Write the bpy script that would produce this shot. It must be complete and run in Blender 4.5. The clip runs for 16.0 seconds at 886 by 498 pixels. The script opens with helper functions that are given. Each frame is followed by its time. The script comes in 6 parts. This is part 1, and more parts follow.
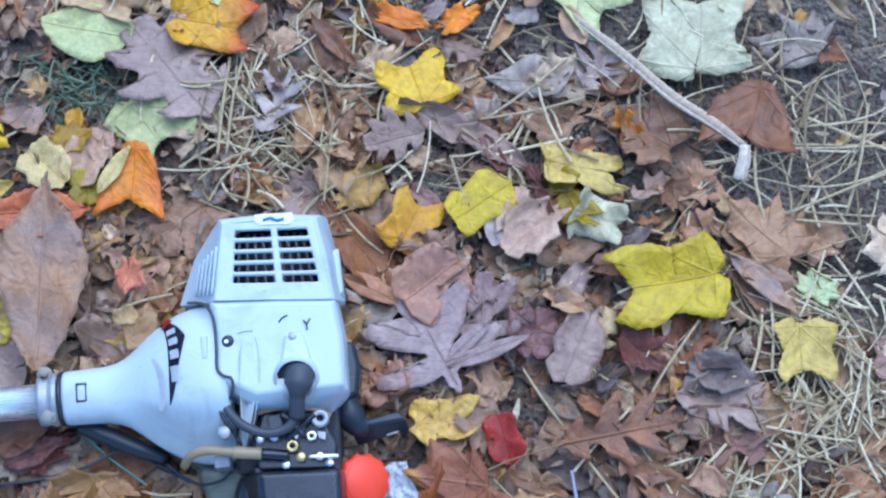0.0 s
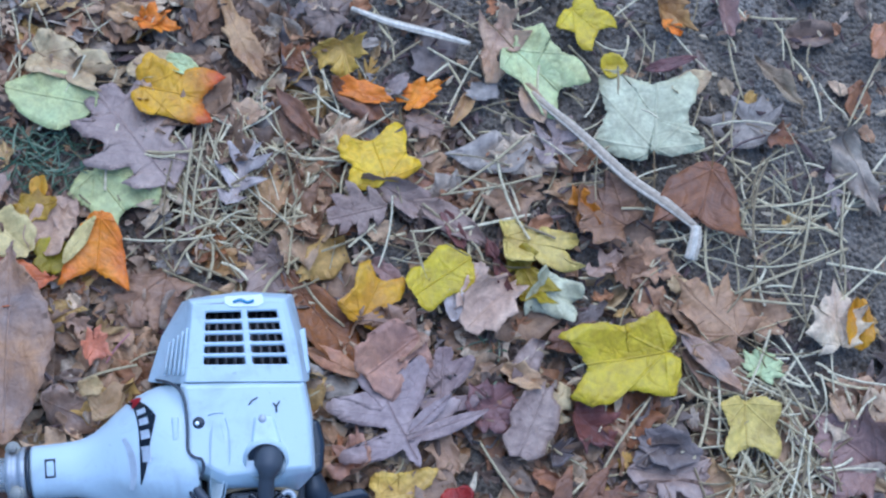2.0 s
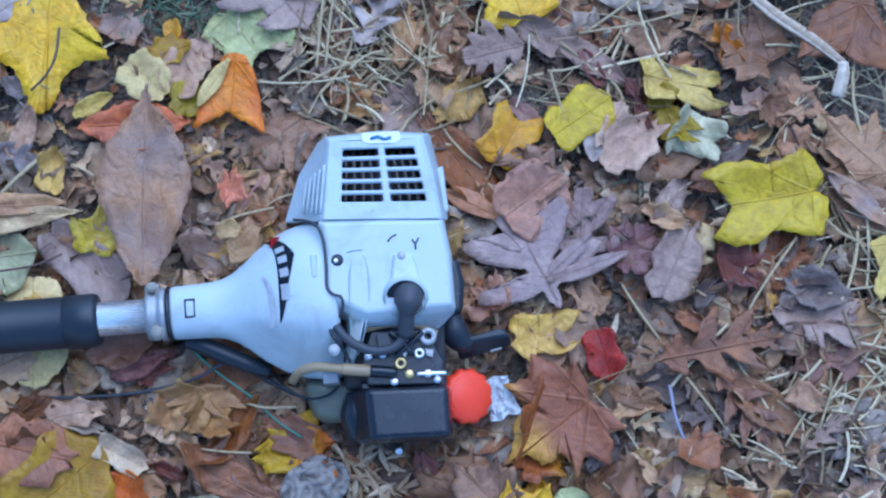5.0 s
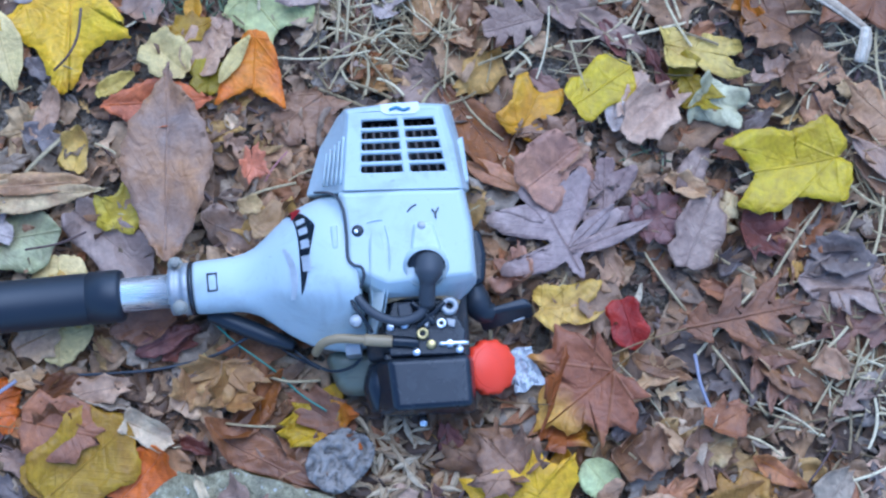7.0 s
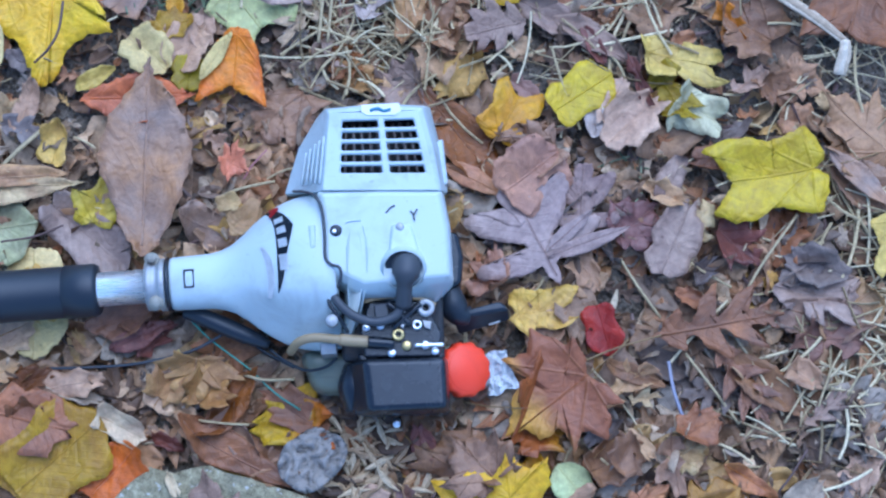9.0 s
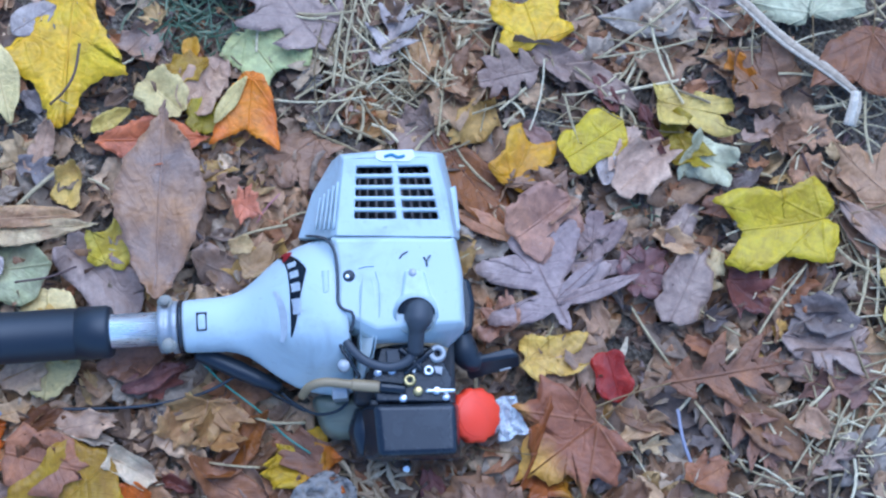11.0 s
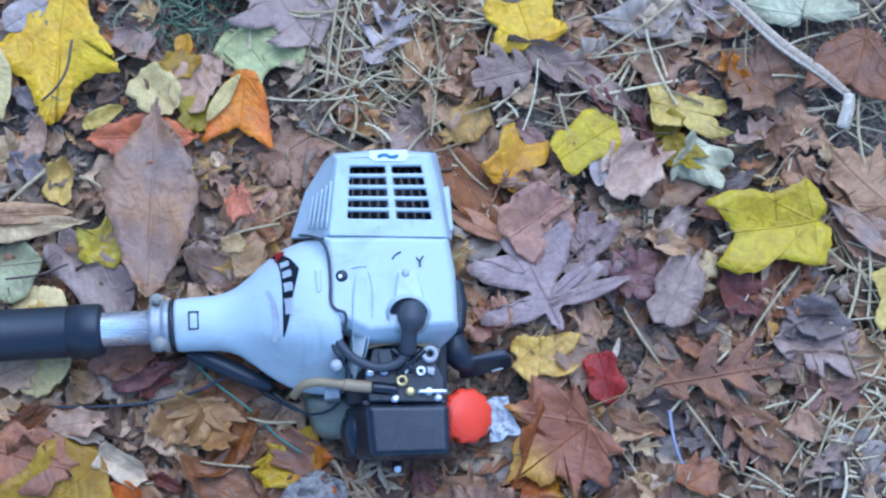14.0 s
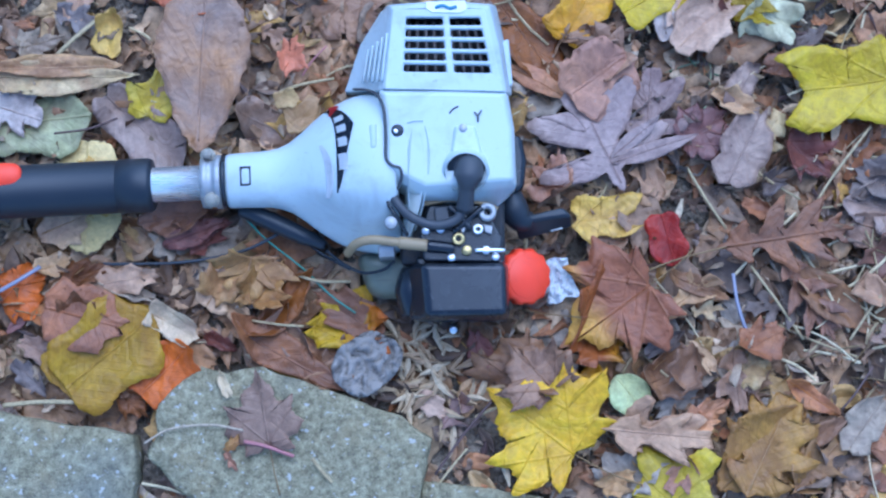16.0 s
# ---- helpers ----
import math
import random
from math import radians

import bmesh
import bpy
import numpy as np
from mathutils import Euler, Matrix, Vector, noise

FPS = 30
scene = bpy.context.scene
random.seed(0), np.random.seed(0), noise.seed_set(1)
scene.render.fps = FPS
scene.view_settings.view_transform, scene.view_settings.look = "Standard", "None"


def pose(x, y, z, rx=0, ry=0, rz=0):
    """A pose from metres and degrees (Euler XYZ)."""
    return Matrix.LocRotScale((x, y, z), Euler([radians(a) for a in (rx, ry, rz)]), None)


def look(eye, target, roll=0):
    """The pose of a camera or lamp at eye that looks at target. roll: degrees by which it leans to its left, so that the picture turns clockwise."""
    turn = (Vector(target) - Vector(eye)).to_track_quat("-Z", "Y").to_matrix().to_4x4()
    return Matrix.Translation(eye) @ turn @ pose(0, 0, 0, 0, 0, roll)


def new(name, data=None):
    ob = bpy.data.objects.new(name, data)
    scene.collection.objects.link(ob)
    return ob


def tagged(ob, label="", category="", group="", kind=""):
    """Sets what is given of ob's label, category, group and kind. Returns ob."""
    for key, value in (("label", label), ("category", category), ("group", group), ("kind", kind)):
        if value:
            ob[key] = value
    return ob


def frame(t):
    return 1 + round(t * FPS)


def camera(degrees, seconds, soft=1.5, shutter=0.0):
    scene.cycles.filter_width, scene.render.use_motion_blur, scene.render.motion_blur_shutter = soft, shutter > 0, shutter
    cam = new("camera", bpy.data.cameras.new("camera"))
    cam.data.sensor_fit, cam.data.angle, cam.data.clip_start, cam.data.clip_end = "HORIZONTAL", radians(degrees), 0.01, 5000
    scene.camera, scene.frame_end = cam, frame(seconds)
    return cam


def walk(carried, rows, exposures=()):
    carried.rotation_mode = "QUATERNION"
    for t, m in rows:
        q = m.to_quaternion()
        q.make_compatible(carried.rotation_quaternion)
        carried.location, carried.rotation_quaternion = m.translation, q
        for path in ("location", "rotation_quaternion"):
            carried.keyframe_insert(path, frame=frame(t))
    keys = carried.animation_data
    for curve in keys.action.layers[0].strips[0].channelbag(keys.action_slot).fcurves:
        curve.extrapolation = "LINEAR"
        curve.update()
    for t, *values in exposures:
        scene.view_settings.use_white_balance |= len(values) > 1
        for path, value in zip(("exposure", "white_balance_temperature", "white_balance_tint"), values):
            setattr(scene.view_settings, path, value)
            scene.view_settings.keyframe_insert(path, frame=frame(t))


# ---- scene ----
cam = camera(28, 16.0, soft=2.3)
PATH = [
    (0, 0.06, -0.2631, 1.3417, 13.844, -0.594, -0.543),
    (0.5, 0.0356, -0.2303, 1.3659, 14.544, -2.599, -1.56),
    (1, -0.0125, -0.1776, 1.3827, 12.077, -2.791, -0.551),
    (1.5, -0.0132, -0.1693, 1.3929, 11.789, -4.673, -1.047),
    (2, -0.0126, -0.1574, 1.3959, 11.514, -4.92, -0.397),
    (2.5, -0.017, -0.1648, 1.3924, 11.202, -4.731, -0.771),
    (3, -0.0173, -0.1768, 1.376, 9.428, -3.657, -0.639),
    (3.5, -0.0121, -0.183, 1.3723, 9.585, -3.414, -0.685),
    (4, -0.0116, -0.1755, 1.3784, 10.2, -3.732, -0.888),
    (4.5, -0.0305, -0.2037, 1.3663, 9.959, -2.248, -0.161),
    (5, -0.0267, -0.2113, 1.3602, 8.831, -1.086, -0.256),
    (5.2, -0.028, -0.2196, 1.3575, 8.609, -0.609, -0.663),
    (7.3, -0.0023, -0.2506, 1.3521, 9.433, 0.737, -0.852),
    (7.5, -0.0106, -0.2548, 1.3503, 9.252, 0.547, -0.293),
    (8, -0.0056, -0.2566, 1.3539, 9.719, 0.323, 0.056),
    (8.5, -0.0027, -0.2549, 1.3537, 9.72, 0.012, 0.033),
    (9, -0.01, -0.2465, 1.3558, 9.496, -0.476, 0.309),
    (9.5, -0.018, -0.2428, 1.3596, 9.662, -0.659, 0.802),
    (10, -0.0227, -0.2302, 1.3669, 9.95, -0.725, 2.03),
    (12.3, -0.0207, -0.2429, 1.3618, 10.649, -0.661, -0.677),
    (12.5, -0.0212, -0.2409, 1.3626, 10.413, -0.605, -0.514),
    (13, -0.0243, -0.2376, 1.3637, 10.397, -0.831, 0.572),
    (13.5, -0.0198, -0.234, 1.3647, 10.564, -0.933, 0.269),
    (14, -0.0294, -0.2274, 1.3641, 10.082, -1.313, 1.218),
    (14.5, -0.0266, -0.2314, 1.3595, 9.856, -0.954, 0.937),
    (15, -0.0289, -0.233, 1.3587, 9.762, -0.978, 0.968),
    (15.5, -0.0319, -0.2283, 1.3523, 9.393, -0.837, 1.374),
    (16, -0.0305, -0.2433, 1.3249, 6.423, 0.367, 1.931),
]
walk(cam, [(t, pose(x, y, z, rx, ry, rz)) for t, x, y, z, rx, ry, rz in PATH], exposures=[(0.0, 0.66, 4800, 10), (1.0, 0.62, 4740, 10), (2.0, 0.42, 4620, 10), (3.0, 0.35, 4510, 10), (5.0, 0.38, 4470, 10), (7.5, 0.55, 4540, 10), (15.5, 0.55, 4540, 10), (16.0, 0.56, 4450, 10)])

# ---- world, sun, exposure ----
world = bpy.data.worlds.new("overcast_sky")
scene.world = world
world.use_nodes = True
wn, wl = world.node_tree.nodes, world.node_tree.links
sky = wn.new("ShaderNodeTexSky")
sky.sky_type = "NISHITA"
sky.sun_disc = False
sky.sun_elevation, sky.sun_rotation = radians(60.5), radians(14.6)
wn["Background"].inputs["Strength"].default_value = 0.15
wl.new(sky.outputs["Color"], wn["Background"].inputs["Color"])
sun = new("sun", bpy.data.lights.new("sun", "SUN"))
sun.data.energy, sun.data.angle, sun.data.color = 1.65, radians(66), (1.0, 0.985, 0.97)
sun.matrix_world = look((0.3, 1.15, 2.1), (0, 0, 0))


# ---- materials ----
def lin(r, g, b):
    """Linear colour from 0 to 255 values."""
    return tuple(((c / 255 + 0.055) / 1.055) ** 2.4 if c > 10 else c / 255 / 12.92 for c in (r, g, b)) + (1.0,)


class Nodes:
    """Short hand for building a node tree."""

    def __init__(self, name):
        self.mat = bpy.data.materials.new(name)
        self.mat.use_nodes = True
        self.tree = self.mat.node_tree
        self.bsdf = self.tree.nodes["Principled BSDF"]

    def add(self, kind, ins=None, operation="", data_type="", blend_type="", use_clamp=False):
        node = self.tree.nodes.new(kind)
        if operation:
            node.operation = operation
        if data_type:
            node.data_type, node.blend_type = data_type, blend_type
        if use_clamp:
            node.use_clamp = True
        for key, value in (ins or {}).items():
            self.put(node.inputs[key], value)
        return node

    def put(self, socket, value):
        if isinstance(value, bpy.types.NodeSocket):
            self.tree.links.new(value, socket)
        else:
            socket.default_value = value

    def math(self, op, a, b=0.0, clamp=False):
        node = self.add("ShaderNodeMath", operation=op, use_clamp=clamp)
        self.put(node.inputs[0], a), self.put(node.inputs[1], b)
        return node.outputs[0]

    def mix(self, fac, a, b, mode="MIX"):
        node = self.add("ShaderNodeMix", data_type="RGBA", blend_type=mode)
        self.put(node.inputs[0], fac), self.put(node.inputs[6], a), self.put(node.inputs[7], b)
        return node.outputs[2]

    def noise(self, vec, scale, detail=3.0, rough=0.6, dist=0.0):
        return self.add("ShaderNodeTexNoise", {"Vector": vec, "Scale": scale, "Detail": detail, "Roughness": rough, "Distortion": dist}).outputs["Fac"]

    def ramp(self, fac, stops):
        node = self.add("ShaderNodeValToRGB", {"Fac": fac})
        ramp = node.color_ramp
        while len(ramp.elements) < len(stops):
            ramp.elements.new(0.5)
        for el, (pos, col) in zip(ramp.elements, stops):
            el.position, el.color = pos, col
        return node.outputs["Color"]

    def step(self, fac, low, high):
        node = self.add("ShaderNodeMapRange", {"Value": fac, "From Min": low, "From Max": high})
        return node.outputs[0]

    def bump(self, height, strength, distance=0.001, normal=None):
        ins = {"Height": height, "Strength": strength, "Distance": distance}
        if normal:
            ins["Normal"] = normal
        return self.add("ShaderNodeBump", ins).outputs["Normal"]

    def done(self, color, rough=0.6, metal=0.0, normal=None, spec=0.4):
        self.put(self.bsdf.inputs["Base Color"], color)
        self.put(self.bsdf.inputs["Roughness"], rough)
        self.put(self.bsdf.inputs["Metallic"], metal)
        self.put(self.bsdf.inputs["Specular IOR Level"], spec)
        if normal:
            self.put(self.bsdf.inputs["Normal"], normal)
        return self.mat


def leaf_material(name, main, second, palmate, blotch=0.45, spots=0.3, tipped=False, vivid=False, hue=0.5):
    """Leaf skin: two mottled colours, veins that follow the blade's UV map, specks, browned rim, fine wrinkles."""
    n = Nodes(name)
    uv = n.add("ShaderNodeUVMap").outputs["UV"]
    pos = n.add("ShaderNodeTexCoord").outputs["Object"]
    rnd = n.add("ShaderNodeObjectInfo").outputs["Random"]
    shift = n.add("ShaderNodeVectorMath", {0: pos, 1: n.add("ShaderNodeCombineXYZ", {"X": rnd, "Y": rnd, "Z": 0.0}).outputs[0]}, operation="ADD").outputs[0]
    sep = n.add("ShaderNodeSeparateXYZ", {0: uv})
    x, y = sep.outputs[0], sep.outputs[1]
    ax = n.math("ABSOLUTE", x)
    mid = n.step(ax, 0.022, 0.006)
    if palmate:
        ang = n.math("ARCTAN2", x, n.math("ADD", y, -0.1))
        rad = n.math("SQRT", n.math("ADD", n.math("MULTIPLY", x, x), n.math("POWER", n.math("ADD", y, -0.1), 2.0)))
        near = n.math("ABSOLUTE", n.math("WRAP", ang, 0.36))
        wrap = [node for node in n.tree.nodes if node.bl_idname == "ShaderNodeMath" and node.operation == "WRAP"][0]
        wrap.inputs[1].default_value, wrap.inputs[2].default_value = 0.36, -0.36
        main_vein = n.step(n.math("MULTIPLY", near, rad), 0.016, 0.004)
        side = n.math("ABSOLUTE", n.math("SUBTRACT", n.math("FRACT", n.math("MULTIPLY", n.math("SUBTRACT", rad, n.math("MULTIPLY", near, 0.35)), 7.0)), 0.5))
    else:
        main_vein = mid
        side = n.math("ABSOLUTE", n.math("SUBTRACT", n.math("FRACT", n.math("MULTIPLY", n.math("SUBTRACT", y, n.math("MULTIPLY", ax, 0.75)), 11.0)), 0.5))
    side_vein = n.math("MULTIPLY", n.step(side, 0.09, 0.02), 0.22 if palmate else 0.34)
    vein = n.math("MAXIMUM", main_vein, side_vein)
    big = n.noise(shift, 22.0, 4.0, 0.6, 0.4)
    fine = n.noise(shift, 220.0, 4.0, 0.65)
    mottled = n.mix(n.step(big, blotch - 0.1, blotch + 0.22), second, main)
    if tipped:
        mottled = n.mix(n.step(n.math("ADD", y, n.math("MULTIPLY", n.math("SUBTRACT", big, 0.5), 0.8)), 0.45, 0.9), main, second)
    grain = n.mix(n.step(fine, 0.35, 0.7), (0.84, 0.83, 0.82, 1), (1.12, 1.12, 1.12, 1))
    col = n.mix(1.0, mottled, grain, "MULTIPLY")
    patchy = n.noise(shift, 60.0, 3.0, 0.6, 0.8)
    col = n.mix(1.0, col, n.mix(n.step(patchy, 0.32, 0.68), (0.80, 0.77, 0.76, 1), (1.14, 1.14, 1.12, 1)), "MULTIPLY")
    tone = n.add("ShaderNodeHueSaturation", {"Color": col, "Hue": hue, "Value": n.math("ADD", n.math("MULTIPLY", rnd, 0.12 if vivid else 0.42), 0.86 if vivid else 0.92), "Saturation": n.math("ADD", n.math("MULTIPLY", rnd, -0.08 if vivid else -0.3), 1.16 if vivid else 1.15)}).outputs[0]
    speck = n.step(n.noise(shift, 95.0, 2.0, 0.5), 0.70, 0.76)
    col = n.mix(n.math("MULTIPLY", speck, spots), tone, (0.03, 0.018, 0.012, 1))
    paler = n.mix(0.5, col, second)
    col = n.mix(n.math("MULTIPLY", vein, 0.14), col, n.mix(1.0, paler, (0.8, 0.74, 0.7, 1), "MULTIPLY"))
    rough = n.math("ADD", n.math("MULTIPLY", fine, 0.35), 0.34)
    crease = n.noise(shift, 42.0, 2.0, 0.5, 1.2)
    height = n.math("ADD", n.math("MULTIPLY", vein, 0.35), n.math("ADD", n.math("MULTIPLY", n.noise(shift, 110.0, 4.0), 0.55), n.math("MULTIPLY", n.math("ABSOLUTE", n.math("SUBTRACT", crease, 0.5)), 2.4)))
    return n.done(col, rough, 0.0, n.bump(height, 0.75, 0.002), 0.5)


LEAF_COLOURS = {}
for cname, a, b in (
    ("yellow", (228, 190, 14), (226, 170, 26)), ("yellowgreen", (206, 180, 18), (206, 174, 36)), ("amber", (204, 138, 30), (208, 160, 50)),
    ("amberyellow", (196, 158, 24), (184, 100, 30)), ("orange", (234, 146, 20), (222, 116, 22)), ("orangebrown", (190, 120, 52), (150, 86, 50)),
    ("orangerust", (204, 108, 40), (168, 92, 50)), ("rust", (162, 90, 40), (126, 74, 46)), ("rusttan", (172, 112, 74), (140, 92, 70)),
    ("rustamber", (138, 82, 46), (200, 150, 44)), ("brown", (156, 114, 84), (116, 82, 62)), ("redbrown", (144, 88, 52), (112, 72, 50)),
    ("rosebrown", (168, 124, 92), (148, 124, 110)), ("rose", (144, 102, 84), (122, 86, 74)), ("rosetan", (192, 152, 120), (166, 126, 98)),
    ("mauve", (158, 130, 112), (136, 108, 94)), ("greymauve", (130, 114, 102), (104, 90, 82)), ("bluemauve", (184, 168, 152), (158, 138, 124)), ("lilac", (154, 128, 114), (134, 108, 98)),
    ("maroon", (124, 72, 62), (100, 60, 54)), ("crimson", (176, 54, 34), (142, 48, 42)), ("crimsonbrown", (140, 68, 54), (110, 58, 50)),
    ("tan", (188, 146, 98), (156, 112, 78)), ("greytan", (166, 144, 116), (138, 114, 92)), ("creamtan", (206, 180, 136), (174, 138, 104)),
    ("cream", (224, 200, 122), (204, 176, 104)), ("mistcream", (216, 210, 172), (206, 198, 160)), ("palecream", (234, 208, 148), (206, 184, 124)), ("creamyellow", (224, 188, 104), (204, 166, 108)),
    ("palegreen", (200, 206, 150), (206, 200, 138)), ("palegreenyellow", (206, 180, 72), (194, 174, 88)), ("greygreen", (172, 170, 122), (152, 146, 110)),
    ("olive", (170, 154, 48), (158, 130, 46)), ("mustard", (182, 150, 66), (160, 120, 56)), ("goldbrown", (170, 126, 70), (146, 104, 68)),
    ("amberred", (222, 166, 28), (186, 88, 48)),
):
    LEAF_COLOURS[cname] = (lin(*a), lin(*b))
BRIGHT = ("yellow", "yellowgreen", "amber", "amberyellow", "amberred", "cream", "palecream", "mistcream", "creamyellow", "palegreen", "palegreenyellow", "mustard")
leaf_mats = {}


def leaf_skin(colour, palmate):
    key = (colour, palmate)
    if key not in leaf_mats:
        leaf_mats[key] = leaf_material("leaf_" + colour + ("_palmate" if palmate else ""), *LEAF_COLOURS[colour], palmate, tipped=colour in ("amberred", "rustamber", "amberyellow"), vivid=colour in BRIGHT + ("orange", "crimson", "olive"), hue=0.508 if "brown" in colour or "tan" in colour or colour in ("rose", "mauve", "maroon", "rust") else 0.5)
    return leaf_mats[key]


def litter_material():
    n = Nodes("dry_litter")
    pos = n.add("ShaderNodeTexCoord").outputs["Object"]
    isle = n.add("ShaderNodeNewGeometry").outputs["Random Per Island"]
    col = n.ramp(isle, [(0.0, lin(84, 70, 58)), (0.13, lin(132, 104, 76)), (0.27, lin(158, 126, 92)), (0.4, lin(114, 102, 92)), (0.53, lin(176, 144, 104)), (0.66, lin(150, 98, 58)), (0.78, lin(198, 172, 134)), (0.9, lin(150, 140, 126)), (1.0, lin(190, 150, 70))])
    fine = n.noise(pos, 170.0, 4.0, 0.65)
    big = n.noise(pos, 24.0, 3.0)
    col = n.mix(1.0, col, n.mix(n.step(fine, 0.3, 0.72), (0.62, 0.6, 0.6, 1), (1.25, 1.22, 1.2, 1)), "MULTIPLY")
    col = n.mix(1.0, col, n.mix(n.step(big, 0.35, 0.65), (0.86, 0.84, 0.86, 1), (1.28, 1.27, 1.27, 1)), "MULTIPLY")
    return n.done(col, n.math("ADD", n.math("MULTIPLY", fine, 0.3), 0.4), 0.0, n.bump(n.noise(pos, 90.0, 4.0), 0.7, 0.002), 0.35)


def straw_material(name, a, b, c):
    n = Nodes(name)
    pos = n.add("ShaderNodeTexCoord").outputs["Object"]
    isle = n.add("ShaderNodeNewGeometry").outputs["Random Per Island"]
    col = n.ramp(isle, [(0.0, a), (0.5, b), (1.0, c)])
    fine = n.noise(pos, 260.0, 3.0)
    col = n.mix(1.0, col, n.mix(n.step(fine, 0.3, 0.7), (0.7, 0.68, 0.66, 1), (1.15, 1.15, 1.15, 1)), "MULTIPLY")
    return n.done(col, 0.55, 0.0, n.bump(fine, 0.4, 0.0008), 0.35)


def soil_material():
    n = Nodes("damp_soil")
    pos = n.add("ShaderNodeTexCoord").outputs["Object"]
    big, mid, fine = n.noise(pos, 7.0, 4.0), n.noise(pos, 60.0, 5.0, 0.7), n.noise(pos, 420.0, 4.0, 0.7)
    col = n.ramp(mid, [(0.25, lin(92, 82, 72)), (0.5, lin(132, 120, 104)), (0.75, lin(172, 158, 138))])
    col = n.mix(n.step(big, 0.45, 0.7), col, lin(122, 108, 88))
    crumb = n.add("ShaderNodeTexVoronoi", {"Vector": pos, "Scale": 230.0}).outputs["Distance"]
    col = n.mix(n.math("MULTIPLY", n.step(fine, 0.62, 0.75), 0.6), col, lin(176, 168, 156))
    height = n.math("ADD", n.math("MULTIPLY", mid, 1.0), n.math("MULTIPLY", crumb, -0.9))
    col = n.mix(n.step(crumb, 0.0, 0.35), lin(76, 70, 64), col)
    return n.done(col, 0.8, 0.0, n.bump(height, 1.0, 0.006), 0.3)


def plastic(name, col, dirt, rough=0.42, amount=0.35, scale=30.0):
    n = Nodes(name)
    pos = n.add("ShaderNodeTexCoord").outputs["Object"]
    big, fine = n.noise(pos, scale, 5.0, 0.65, 0.6), n.noise(pos, 600.0, 2.0)
    scuff = n.step(n.noise(n.add("ShaderNodeMapping", {"Vector": pos, "Scale": (40.0, 260.0, 60.0), "Rotation": (0.0, 0.0, 0.6)}).outputs[0], 1.0, 3.0), 0.66, 0.74)
    c = n.mix(n.math("MULTIPLY", n.step(big, 0.5, 0.75), amount), col, dirt)
    c = n.mix(n.math("MULTIPLY", scuff, amount * 0.7), c, dirt)
    speck = n.step(n.noise(pos, 210.0, 3.0, 0.7, 0.8), 0.66, 0.72)
    c = n.mix(n.math("MULTIPLY", speck, amount * 0.9), c, dirt)
    r = n.math("ADD", n.math("MULTIPLY", big, 0.25), rough - 0.1)
    return n.done(c, r, 0.0, n.bump(fine, 0.12, 0.0004), 0.5)


def metal(name, col, rough=0.3, amount=0.3, pure=1.0):
    n = Nodes(name)
    pos = n.add("ShaderNodeTexCoord").outputs["Object"]
    big = n.noise(pos, 90.0, 4.0)
    streak = n.noise(n.add("ShaderNodeMapping", {"Vector": pos, "Scale": (30.0, 700.0, 700.0)}).outputs[0], 1.0, 3.0)
    c = n.mix(n.math("MULTIPLY", n.step(big, 0.5, 0.8), amount), col, (0.16, 0.13, 0.11, 1))
    return n.done(c, n.math("ADD", n.math("MULTIPLY", streak, 0.3), rough - 0.1), pure, n.bump(streak, 0.1, 0.0004))


def stone_material():
    n = Nodes("weathered_stone")
    pos = n.add("ShaderNodeTexCoord").outputs["Object"]
    big, mid, fine = n.noise(pos, 9.0, 4.0), n.noise(pos, 130.0, 6.0, 0.8), n.noise(pos, 330.0, 4.0, 0.75)
    col = n.ramp(mid, [(0.3, lin(96, 88, 66)), (0.5, lin(158, 148, 114)), (0.7, lin(206, 194, 156))])
    col = n.mix(n.math("MULTIPLY", n.step(big, 0.5, 0.72), 0.6), col, lin(124, 126, 118))
    col = n.mix(n.math("MULTIPLY", n.step(n.noise(pos, 26.0, 3.0), 0.55, 0.7), 0.45), col, lin(172, 152, 110))
    pit = n.step(fine, 0.45, 0.32)
    glint = n.step(n.noise(pos, 170.0, 2.0), 0.63, 0.69)
    col = n.mix(n.math("MULTIPLY", pit, 0.6), col, lin(78, 74, 66))
    col = n.mix(n.math("MULTIPLY", glint, 0.7), col, lin(214, 210, 200))
    return n.done(col, 0.85, 0.0, n.bump(n.math("ADD", mid, fine), 0.8, 0.003), 0.25)


m_soil, m_litter, m_stone = soil_material(), litter_material(), stone_material()
m_straw = straw_material("dry_straw", lin(138, 118, 84), lin(204, 184, 138), lin(234, 218, 176))
m_reed = straw_material("bleached_reed", lin(168, 146, 118), lin(206, 188, 160), lin(222, 208, 182))
m_samara = straw_material("winged_seed", lin(156, 128, 96), lin(192, 164, 124), lin(212, 192, 156))
m_grass = straw_material("short_grass", lin(78, 100, 72), lin(104, 122, 92), lin(140, 142, 108))
m_bark = straw_material("twig_bark", lin(84, 66, 60), lin(110, 88, 80), lin(134, 112, 100))
m_stem = straw_material("leaf_stem", lin(120, 92, 66), lin(150, 124, 76), lin(170, 150, 96))
m_white = plastic("pale_grey_plastic", (0.55, 0.61, 0.605, 1), (0.26, 0.27, 0.26, 1), 0.36, 0.42)
m_grey = plastic("dull_grey_plastic", (0.53, 0.59, 0.59, 1), (0.2, 0.2, 0.18, 1), 0.45, 0.45)
m_black = plastic("black_plastic", (0.015, 0.018, 0.024, 1), (0.07, 0.075, 0.08, 1), 0.24, 0.5)
